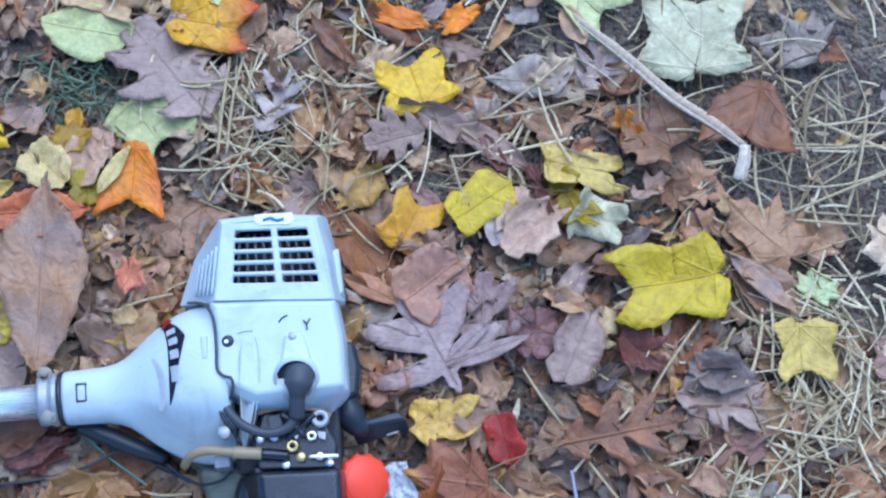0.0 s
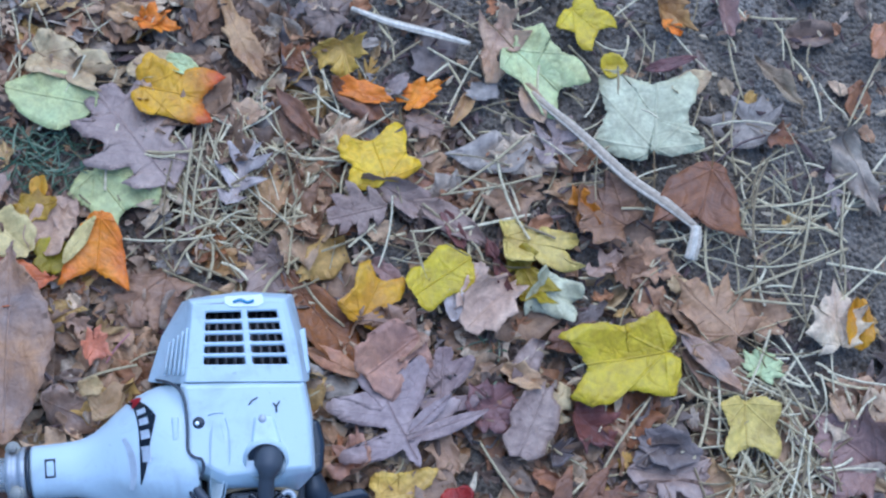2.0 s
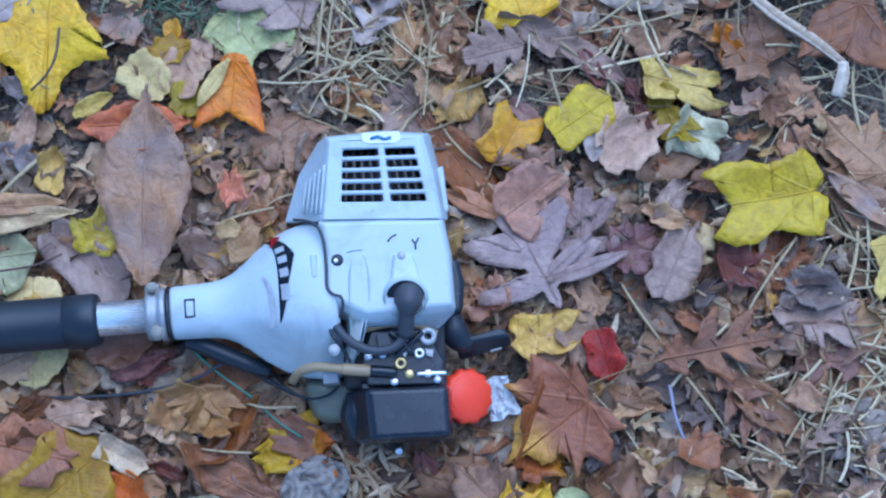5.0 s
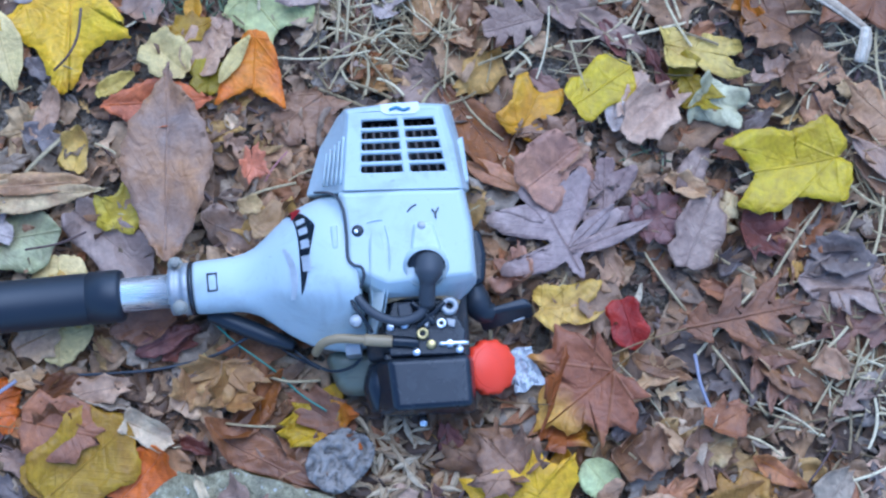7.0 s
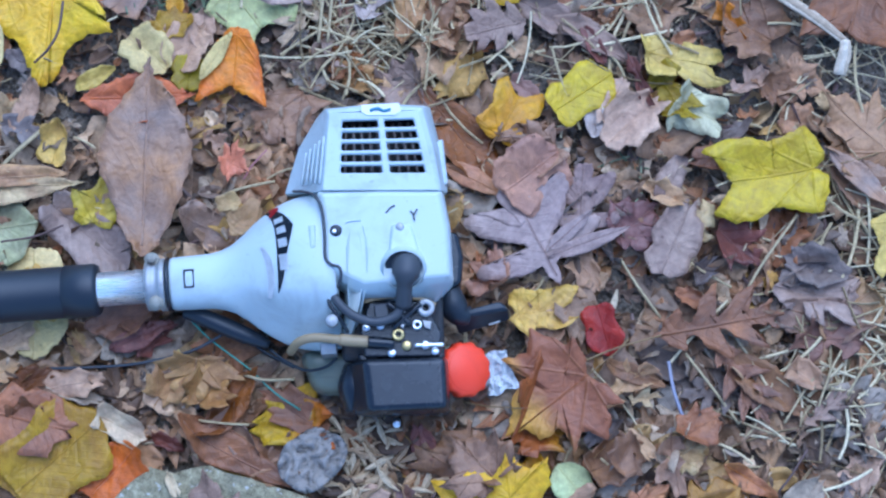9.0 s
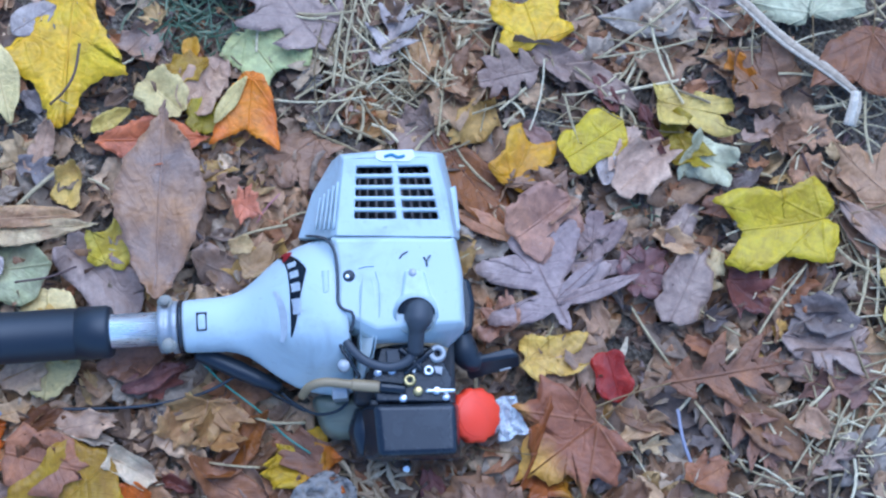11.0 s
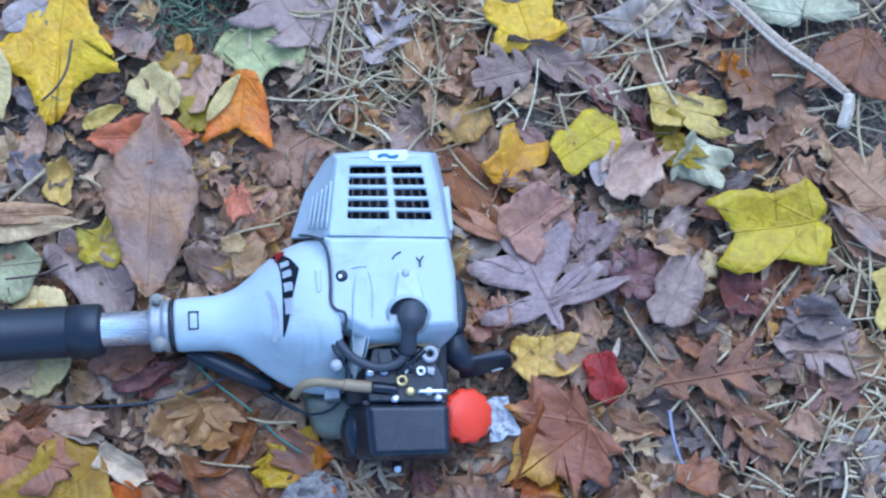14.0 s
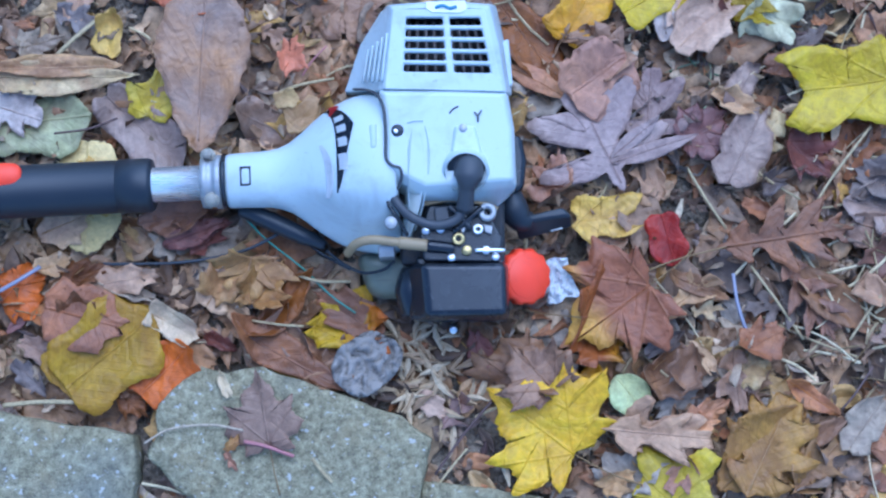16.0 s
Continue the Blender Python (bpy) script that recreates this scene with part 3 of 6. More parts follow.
    seam = [(-0.1139, 0.0132, 0.058), (-0.1019, 0.008, 0.083), (-0.0929, 0.0018, 0.0975), (-0.0879, -0.0089, 0.1), (-0.0857, -0.0273, 0.1), (-0.0849, -0.0428, 0.0998), (-0.0804, -0.0481, 0.0995), (-0.0752, -0.0497, 0.0993), (-0.0736, -0.0549, 0.0985), (-0.0753, -0.0617, 0.094), (-0.0801, -0.0673, 0.086)]
    add("seam", tube(seam, 0.0011, 6, steps=4), m_boot, "dark joint line", under=shell)
    add("rib", loft([[(-0.0752, -0.023, 0.07), (-0.0724, -0.0132, 0.08), (-0.0592, -0.012, 0.08), (-0.0544, -0.0272, 0.07), (-0.0546, -0.051, 0.06), (-0.0598, -0.075, 0.05), (-0.0667, -0.0959, 0.04), (-0.076, -0.095, 0.04), (-0.0732, -0.0708, 0.05), (-0.0729, -0.0468, 0.06)],
                     [(-0.0712, -0.0265, 0.1), (-0.07, -0.0187, 0.0995), (-0.0611, -0.0171, 0.0995), (-0.0574, -0.0316, 0.1008), (-0.0566, -0.0519, 0.1005), (-0.0604, -0.0751, 0.09), (-0.0668, -0.0953, 0.066), (-0.0721, -0.0948, 0.066), (-0.0685, -0.0743, 0.09), (-0.0691, -0.0509, 0.0995)]]), m_white, "raised pale rib", True, 0.003, shell)
    add("seam", tube([(-0.0708, -0.0179, 0.1), (-0.0684, -0.0168, 0.1004), (-0.0643, -0.016, 0.1004), (-0.0599, -0.016, 0.1004)], 0.0006, 5, steps=4), m_grey, under=shell)
    # Thin strip added for the shading along the rib's right edge, no joint there.
    add("seam", tube([(-0.0583, -0.02, 0.1002), (-0.0554, -0.0323, 0.1), (-0.055, -0.0525, 0.099), (-0.0585, -0.0747, 0.086), (-0.0634, -0.0893, 0.068)], 0.0006, 5, steps=4), m_grey, under=shell)
    add("gasket", tube([(-0.0583, -0.0711, 0.076), (-0.0403, -0.0677, 0.078), (-0.0198, -0.0686, 0.078), (-0.0058, -0.0735, 0.074)], 0.0022, 8, flat=0.6), m_hose, "oily tan gasket edge", under=shell)
    # Black disc stands for the hole's shade, bright dot for its pale crescent.
    hole = add("screw_recess", disc((-0.0777, -0.0234, 0.0985), 0.0044, 0.0016, sides=20), m_rubber, "black disc for the shade in a screw hole", under=shell)
    add("screw", disc((-0.0789, -0.024, 0.0996), 0.0016, 0.0008, sides=12), m_steel, under=hole)
    add("lug", slab([(-0.0976, -0.0189, 0.0985), (-0.0927, -0.0182, 0.099), (-0.0918, -0.0353, 0.099), (-0.0959, -0.0369, 0.0985)], 0.085), m_white, "", True, 0.0015, housing)
    hood = add("plug_hood", loft([[(-0.0402, -0.038, 0.088), (-0.0385, -0.0174, 0.096), (-0.023, -0.0174, 0.096), (-0.0165, -0.0381, 0.088)], [(-0.0392, -0.0386, 0.104), (-0.0372, -0.019, 0.1015), (-0.0243, -0.0191, 0.1015), (-0.0182, -0.0386, 0.104)]]), m_white, "raised hood over the spark plug", True, 0.002, shell)
    add("plug_socket", disc((-0.0292, -0.0433, 0.084), 0.0166, 0.0195, (0.02, -0.45, 0.9), 32, hole=0.0146), m_white, "round open socket", under=shell)
    # Black disc just below the rim stands in for the shaded socket opening.
    add("socket_floor", disc((-0.0292, -0.0433, 0.084), 0.0147, 0.0165, (0.02, -0.45, 0.9), 24), m_rubber, "", under=shell)
    add("screw", disc((-0.0319, -0.0206, 0.1012), 0.003, 0.0012, sides=14), m_cast, under=hood)
    for pts in ([(-0.0417, -0.0103, 0.1004), (-0.0392, -0.007, 0.1006), (-0.0356, -0.005, 0.1006)], [(-0.0242, -0.0087, 0.1006), (-0.0218, -0.012, 0.1006), (-0.0214, -0.0156, 0.1006)], [(-0.0194, -0.0074, 0.1006), (-0.0218, -0.012, 0.1006), (-0.0214, -0.0156, 0.1006)]):
        add("scratch", tube(pts, 0.0006, 5, steps=3), m_boot, under=shell)
    boot = add("plug_boot", tube([(-0.0271, -0.043, 0.094), (-0.0267, -0.0487, 0.1005), (-0.0271, -0.0555, 0.1025), (-0.028, -0.0625, 0.1), (-0.0288, -0.076, 0.09)], [0.0085, 0.0108, 0.0100, 0.0056, 0.0060], 16), m_boot, "dark grey rubber plug boot")
    add("lead", tube([(-0.0288, -0.0744, 0.09), (-0.0353, -0.084, 0.089), (-0.0491, -0.088, 0.089), (-0.0637, -0.0839, 0.089), (-0.0742, -0.0759, 0.09), (-0.0824, -0.0643, 0.089)], 0.0034, 10), m_boot, "grey ignition lead", under=boot)
    add("wire", tube([(-0.0848, -0.0652, 0.09), (-0.0815, -0.0759, 0.09), (-0.075, -0.0846, 0.088), (-0.0688, -0.0945, 0.08)], 0.0014, 8), m_black, "thin black wire")
    add("grommet", disc((-0.0838, -0.0633, 0.084), 0.004, 0.006, sides=14), m_black)

    # carburettor side
    add("crankcase", slab([(-0.0779, -0.0593, 0.06), (-0.0005, -0.0595, 0.06), (0.0018, -0.1132, 0.055), (-0.0737, -0.113, 0.055)], 0.0), m_dark, "dark crankcase", False, 0.004)
    carb = add("carburettor", slab([(-0.0547, -0.0713, 0.074), (-0.0148, -0.0694, 0.074), (-0.001, -0.0941, 0.074), (-0.0027, -0.1112, 0.072), (-0.0567, -0.1118, 0.072), (-0.0608, -0.094, 0.074)], 0.03), m_black, "black carburettor with bright screws", True, 0.002)
    add("plate", slab([(-0.0309, -0.0759, 0.082), (-0.0239, -0.0833, 0.082), (-0.0296, -0.0923, 0.082), (-0.0362, -0.0841, 0.082)], 0.07), m_cast, "", True, 0.001, carb)
    add("strut", tube([(-0.0402, -0.0737, 0.084), (-0.0337, -0.0786, 0.084), (-0.0239, -0.0891, 0.082)], 0.0024, 8), m_black, "", under=carb)
    add("strut", tube([(-0.0166, -0.0737, 0.084), (-0.0231, -0.0795, 0.084), (-0.0362, -0.0915, 0.082)], 0.0022, 8), m_black, "", under=carb)
    add("block", slab([(-0.0508, -0.0744, 0.083), (-0.0402, -0.0728, 0.083), (-0.0386, -0.0834, 0.083), (-0.0492, -0.085, 0.083)], 0.07), m_boot, "", True, 0.0015, carb)
    add("boss", disc((-0.0129, -0.0764, 0.078), 0.0066, 0.006, sides=20, hole=0.0026), m_cast, "pale alloy boss with a bolt hole", under=carb)
    add("bracket", slab([(-0.0157, -0.0847, 0.079), (-0.0084, -0.0855, 0.079), (-0.0092, -0.0921, 0.079), (-0.0141, -0.0904, 0.079)], 0.07), m_cast, "", True, 0.001, carb)
    add("spring", disc((-0.019, -0.0885, 0.076), 0.0038, 0.004, sides=14, hole=0.0016), m_steel, "", under=carb)
    add("fitting", disc((-0.0325, -0.096, 0.078), 0.0046, 0.004, sides=12, hole=0.0020), m_brass, "dull brass fitting", under=carb)
    add("screw", disc((-0.0264, -0.1036, 0.075), 0.0036, 0.004, sides=12), m_brass, "", under=carb)
    for pts in ((-0.0559, -0.0907, 0.074), (-0.0456, -0.0893, 0.076), (-0.0371, -0.1087, 0.073), (-0.0059, -0.1071, 0.073)):
        add("screw", disc(pts, 0.0030, 0.0025, sides=12), m_steel, "", under=carb)
    add("rod", tube([(-0.0207, -0.1036, 0.08), (-0.0101, -0.1032, 0.08), (0.0005, -0.1027, 0.078)], 0.0016, 8), m_steel, "", under=carb)
    add("nut", disc((-0.0129, -0.1034, 0.0775), 0.0032, 0.004, sides=6), m_steel, "", under=carb)
    add("connector", tube([(-0.0545, -0.101, 0.079), (-0.0444, -0.1017, 0.078), (-0.0362, -0.1024, 0.076)], 0.0042, 12), m_black, "", under=carb)
    hose = add("fuel_hose", tube([(-0.1116, -0.1065, 0.058), (-0.105, -0.101, 0.072), (-0.0933, -0.0983, 0.078), (-0.0745, -0.0998, 0.08), (-0.0647, -0.1002, 0.08)], 0.0034, 10), m_hose, "yellowed tan fuel hose")
    add("sleeve", tube([(-0.0745, -0.0998, 0.08), (-0.0639, -0.1006, 0.08), (-0.0545, -0.101, 0.079)], 0.0044, 10, flat=0.9), m_hose, "", under=hose)
    add("screw", disc((-0.0802, -0.0871, 0.08), 0.0046, 0.010, sides=16), m_cast, "", under=housing)
    add("bracket", slab([(-0.0896, -0.1017, 0.07), (-0.0781, -0.1005, 0.07), (-0.0773, -0.1086, 0.068), (-0.0888, -0.1098, 0.068)], 0.03), m_cast, "", True, 0.001)
    tank = add("fuel_tank", loft([[(-0.1037, -0.1087, 0), (-0.0627, -0.108, 0), (-0.0583, -0.1321, 0), (-0.0949, -0.1329, 0)], [(-0.1085, -0.1032, 0.028), (-0.0598, -0.1018, 0.03), (-0.056, -0.1355, 0.028), (-0.0957, -0.136, 0.026)], [(-0.1058, -0.1058, 0.044), (-0.0607, -0.104, 0.046), (-0.0574, -0.1321, 0.042), (-0.0926, -0.1326, 0.038)]]), m_tank, "smoky olive translucent fuel tank", True, 0.009)
    add("wire", tube([(-0.1295, -0.1016, 0.03), (-0.1165, -0.1112, 0.034), (-0.1011, -0.1188, 0.045), (-0.0863, -0.1167, 0.05), (-0.0779, -0.1104, 0.054)], 0.0011, 6), m_black, "thin black wire")
    box = add("air_filter_cover", loft([[(-0.0662, -0.1088, 0), (0.0047, -0.1065, 0), (0.0063, -0.1478, 0), (-0.0626, -0.1501, 0)], [(-0.0687, -0.113, 0.056), (0.0035, -0.1091, 0.056), (0.0061, -0.1504, 0.056), (-0.0661, -0.1526, 0.056)], [(-0.0651, -0.1128, 0.064), (0.0028, -0.1099, 0.066), (0.0055, -0.1505, 0.066), (-0.061, -0.1529, 0.062)], [(-0.0574, -0.1138, 0.077), (0.0009, -0.1121, 0.079), (0.0031, -0.1483, 0.079), (-0.0525, -0.1511, 0.075)]]), m_black, "black air filter cover with a worn raised face", True, 0.0045)
    add("lip", slab([(-0.0628, -0.1076, 0.06), (0, -0.1063, 0.062), (0.0008, -0.1129, 0.062), (-0.0611, -0.115, 0.06)], 0.03), m_black, "", True, 0.002, box)
    add("bulge", tube([(-0.0615, -0.1164, 0.045), (-0.0631, -0.1311, 0.046), (-0.0607, -0.1462, 0.042)], [0.012, 0.0145, 0.012], 14), m_black, "", under=box)
    add("stud", disc((-0.0341, -0.1533, 0.012), 0.003, 0.008, (0, -0.5, 1), 10), m_steel, "", under=box)
    # filler cap
    cap_axis = (0.45, -0.05, 0.88)
    cap = add("fuel_cap", disc((0.0135, -0.1164, 0.03), 0.0208, 0.012, cap_axis, 48, scallop=0.0013), m_red, "orange-red ribbed fuel cap")
    add("ridge", disc(Vector((0.0135, -0.1164, 0.03)) + Vector(cap_axis) * 0.0112, 0.0165, 0.0016, cap_axis, 36), m_red, "", under=cap)
    add("filler_neck", disc((0.0017, -0.1157, 0.02), 0.0185, 0.016, cap_axis, 28), m_tank)
    # starter and its handle
    add("starter_housing", slab([(-0.0003, -0.015, 0.058), (0.0106, -0.016, 0.056), (0.0148, -0.0336, 0.055), (0.0138, -0.0546, 0.054), (0.0012, -0.0615, 0.056)], 0.0), m_black, "black recoil starter housing", True, 0.004)
    handle = add("starter_handle", loft([[(0.0118, -0.0904, 0.028), (0.0511, -0.0786, 0.028), (0.0522, -0.07, 0.024), (0.0112, -0.0793, 0.024)], [(0.0067, -0.0804, 0.048), (0.0497, -0.0723, 0.046), (0.0418, -0.0656, 0.046), (0.0147, -0.0733, 0.048)]]), m_rubber, "black recoil starter handle", True, 0.003)
    add("arm", tube([(0.0025, -0.0516, 0.036), (0.004, -0.0599, 0.042), (0.0065, -0.0678, 0.044), (0.0124, -0.0752, 0.042), (0.0192, -0.0767, 0.04)], [0.0075, 0.0100, 0.0110, 0.0095, 0.007], 14), m_rubber, "", under=handle)
    add("slot", tube([(0.034, -0.0842, 0.047), (0.0382, -0.0829, 0.047), (0.0424, -0.0816, 0.046)], 0.0008, 6), m_cast, "", under=handle)
    # throttle cable housing under the neck
    cable = add("throttle_cable", tube([(-0.1932, -0.0743, 0.03), (-0.18, -0.0781, 0.034), (-0.1631, -0.085, 0.034), (-0.1463, -0.092, 0.032), (-0.1305, -0.0981, 0.028)], [0.005, 0.0066, 0.0070, 0.0064, 0.0036], 12), m_rubber, "black throttle cable sheath")
    add("wire", tube([(-0.3015, -0.1153, 0.01), (-0.2712, -0.1147, 0.013), (-0.2367, -0.1125, 0.016), (-0.2069, -0.1072, 0.018), (-0.1853, -0.1008, 0.022), (-0.1638, -0.0893, 0.026)], 0.0012, 6), m_boot, "thin black cable", under=cable)
    add("wire", tube([(-0.147, -0.0934, 0.024), (-0.1342, -0.1028, 0.024), (-0.1214, -0.1096, 0.024), (-0.1111, -0.1149, 0.026)], 0.0012, 6), m_black, "", under=cable)
    return trimmer


build_trimmer()


# ---- leaves ----
HALF = {  # right half of each blade from stem to tip: across, along
    "poplar": ((0.0, 0.07), (0.12, 0.0), (0.30, 0.03), (0.50, 0.13), (0.46, 0.26), (0.39, 0.39), (0.37, 0.49), (0.44, 0.64), (0.47, 0.84), (0.36, 0.99), (0.24, 0.92), (0.11, 0.83), (0.0, 0.79)),
    "claw": ((0.0, 0.0), (0.12, 0.05), (0.24, 0.20), (0.35, 0.42), (0.41, 0.66), (0.45, 0.98), (0.36, 0.93), (0.25, 0.86), (0.11, 0.81), (0.04, 0.76), (0.0, 0.73)),
    "kite": ((0.0, 0.0), (0.14, 0.01), (0.17, 0.14), (0.22, 0.32), (0.32, 0.46), (0.50, 0.60), (0.52, 0.66), (0.36, 0.70), (0.20, 0.76), (0.12, 0.90), (0.04, 1.0), (0.0, 1.02)),
    "blunt": ((0.0, 0.02), (0.20, 0.0), (0.36, 0.06), (0.43, 0.20), (0.38, 0.36), (0.42, 0.52), (0.49, 0.70), (0.40, 0.86), (0.28, 0.90), (0.14, 0.97), (0.0, 1.0)),
    "spiky": ((0.0, 0.08), (0.16, 0.0), (0.34, 0.05), (0.38, 0.18), (0.50, 0.34), (0.54, 0.50), (0.36, 0.48), (0.22, 0.56), (0.13, 0.74), (0.06, 0.90), (0.0, 1.03)),
    "maple": ((0.0, 0.10), (0.12, 0.02), (0.34, -0.02), (0.29, 0.12), (0.42, 0.17), (0.57, 0.30), (0.45, 0.37), (0.41, 0.46), (0.49, 0.64), (0.34, 0.60), (0.24, 0.60), (0.24, 0.70), (0.19, 0.80), (0.07, 0.84), (0.0, 1.04)),
    "oak": ((0.0, 0.0), (0.05, 0.08), (0.14, 0.12), (0.24, 0.24), (0.10, 0.24), (0.07, 0.32), (0.26, 0.40), (0.46, 0.57), (0.30, 0.53), (0.10, 0.46), (0.09, 0.56), (0.28, 0.68), (0.38, 0.85), (0.20, 0.76), (0.09, 0.71), (0.10, 0.82), (0.17, 0.95), (0.06, 0.92), (0.0, 1.02)),
    "whiteoak": ((0.0, 0.0), (0.04, 0.10), (0.07, 0.20), (0.24, 0.22), (0.44, 0.29), (0.52, 0.36), (0.47, 0.43), (0.30, 0.40), (0.13, 0.38), (0.12, 0.45), (0.26, 0.56), (0.40, 0.74), (0.43, 0.86), (0.36, 0.91), (0.27, 0.83), (0.12, 0.62), (0.08, 0.64), (0.10, 0.78), (0.13, 0.92), (0.08, 1.0), (0.0, 1.0)),
    "oakbroad": ((0.0, 0.0), (0.10, 0.05), (0.26, 0.12), (0.36, 0.25), (0.22, 0.26), (0.20, 0.33), (0.40, 0.42), (0.50, 0.58), (0.30, 0.54), (0.24, 0.60), (0.36, 0.74), (0.36, 0.88), (0.20, 0.79), (0.16, 0.84), (0.14, 0.97), (0.0, 1.0)),
    "chestnut": ((0.0, 0.0), (0.07, 0.04), (0.20, 0.16), (0.36, 0.34), (0.45, 0.48), (0.47, 0.58), (0.38, 0.73), (0.21, 0.88), (0.06, 0.98), (0.0, 1.06)),
    "ovate": ((0.0, 0.0), (0.15, 0.03), (0.33, 0.15), (0.45, 0.33), (0.47, 0.50), (0.38, 0.70), (0.22, 0.87), (0.08, 0.97), (0.0, 1.0)),
    "torn": ((0.0, 0.0), (0.20, 0.03), (0.27, 0.20), (0.50, 0.30), (0.41, 0.46), (0.50, 0.68), (0.27, 0.75), (0.22, 0.95), (0.09, 0.88), (0.0, 1.0)),
    "scrap": ((0.0, 0.03), (0.16, 0.0), (0.42, 0.14), (0.36, 0.34), (0.46, 0.44), (0.38, 0.78), (0.20, 0.84), (0.10, 1.0), (0.0, 0.90)),
    "lobed": ((0.0, 0.0), (0.05, 0.10), (0.28, 0.18), (0.44, 0.34), (0.20, 0.36), (0.16, 0.45), (0.42, 0.60), (0.54, 0.80), (0.26, 0.72), (0.17, 0.78), (0.20, 1.0), (0.0, 0.98)),
    "beech": ((0.0, 0.0), (0.12, 0.07), (0.28, 0.26), (0.33, 0.48), (0.24, 0.74), (0.09, 0.94), (0.0, 1.02)),
}
SHARP = {"poplar": 0.45, "claw": 0.35, "kite": 0.4, "spiky": 0.3, "maple": 0.2, "oak": 0.35, "oakbroad": 0.3, "torn": 0.15, "scrap": 0.2, "lobed": 0.4}
PALMATE = ("poplar", "maple", "spiky", "claw", "kite")


def leaf_arrays(kind, length, width, crumple, rng, detail=4, rings=5, hinge=1.0):
    """Vertices, faces and UVs of a thin curled blade with thickness; stem end at the origin, tip along +y."""
    pts = np.array(HALF[kind])
    full = np.concatenate([pts[:-1], (pts * (-1, 1))[::-1][:-1]])
    wild = 0.012 + 0.02 * (crumple > 1.05) + 0.05 * max(0.0, crumple - 0.9) * (kind in ("ovate", "poplar"))
    full = full + rng.normal(0, wild * (0.4 if "oak" in kind else 1.0), full.shape) * (np.abs(full[:, :1]) > 0.02)
    full[:, 0] *= np.where(full[:, 0] > 0, rng.uniform(0.85, 1.12), rng.uniform(0.85, 1.12))
    full[:, 0] += rng.uniform(-0.05, 0.05) * np.sin(full[:, 1] * 3.0)
    n = len(full)
    soft = SHARP.get(kind, 0.7)
    out = []
    for i in range(n):
        a, b, c, d = (full[(i + k) % n] for k in (-1, 0, 1, 2))
        for k in range(detail):
            t = k / detail
            out.append(0.5 * (2 * b + (c - a) * t + (2 * a - 5 * b + 4 * c - d) * t * t + (3 * b - a - 3 * c + d) * t ** 3) * soft + (1 - soft) * (b + (c - b) * t))
    out = np.array(out)
    m = len(out)
    if kind == "chestnut":
        out[:, 0] += np.sign(out[:, 0]) * 0.03 * (np.arange(m) % 3 == 0)
    elif detail > 2:
        out += rng.normal(0, 0.007, out.shape)
    if kind in PALMATE:
        core = np.tile((0.0, 0.42), (m, 1))
    else:
        y = out[:, 1].copy()
        h = m // 2
        for _ in range(30):
            y[1:h] = (y[:h - 1] + y[1:h] * 2 + y[2:h + 1]) / 4
            y[h + 1:-1] = (y[h:-2] + y[h + 1:-1] * 2 + y[h + 2:]) / 4
        core = np.stack([np.zeros(m), 0.06 + 0.86 * np.clip(y, 0, 1)], 1)
    fr = np.linspace(0, 1, rings + 1) ** 0.9
    grid = out[None] * (1 - fr)[:, None, None] + core[None] * fr[:, None, None]
    flat = grid.reshape(-1, 2)
    x, y = flat[:, 0] * length * width / 0.92, flat[:, 1] * length
    ph = rng.uniform(0, 6.28, 8)
    amp = 0.045 * length * crumple
    u, v = flat[:, 0], flat[:, 1] - 0.5
    edge = np.repeat(1 - fr, m)
    z = amp * (0.9 * rng.uniform(-0.3, 1.0) * np.abs(u) * 2 + 1.4 * rng.uniform(-0.6, 1.0) * v * v * 2 + rng.uniform(-0.6, 0.9) * u * v * 4)
    z += amp * 0.45 * np.sin(7 * u + ph[0] + 3 * v) * np.cos(6 * v + ph[1])
    z += amp * 0.5 * edge ** 2 * np.sin(np.arctan2(u, v) * 4 + ph[2]) + amp * 0.35 * edge ** 3 * np.sin(np.arctan2(u, v) * 9 + ph[3])
    z += amp * 0.16 * np.sin(23 * u + ph[4]) * np.sin(19 * v + ph[5]) * min(crumple, 1.5)
    if kind == "chestnut":
        z += 0.010 * length * np.abs(np.mod((flat[:, 1] - 0.75 * np.abs(u)) * 11, 1.0) - 0.5)
    # the two halves hinge along the midrib
    for side in (-1, 1):
        tilt = radians(rng.uniform(-6, 24) * min(crumple, 1.7) * hinge)
        half = x * side > 0
        z = np.where(half, z * math.cos(tilt) + np.abs(x) * math.sin(tilt), z)
        x = np.where(half, x * math.cos(tilt), x)
    y = y - 0.5 * length
    for k in range(1 + (crumple > 0.95) + (crumple > 1.3)):
        # roll a part of the blade up round a line across it
        a = rng.uniform(0, 6.283)
        nx, ny = math.cos(a), math.sin(a)
        reach = math.hypot(nx * length * width * 0.5, ny * length * 0.5)
        s = x * nx + y * ny - reach * (rng.uniform(0.4, 0.8) if crumple < 1.1 else rng.uniform(0.25, 0.7))
        rho, most = length * rng.uniform(0.05, 0.14), radians(rng.uniform(14, 60) * crumple)
        th = np.clip(s / rho, 0, most)
        rest = np.maximum(s - rho * most, 0)
        on = s > 0
        move = np.where(on, rho * np.sin(th) + rest * math.cos(most) - s, 0)
        x, y = x + nx * move, y + ny * move
        z = z + np.where(on, rho * (1 - np.cos(th)) + rest * math.sin(most), 0) * (1 if rng.random() < 0.8 else -0.35)
    y = y + 0.5 * length
    z -= np.percentile(z, 20)
    verts = np.stack([x, y, z], 1)
    thick = 0.00035
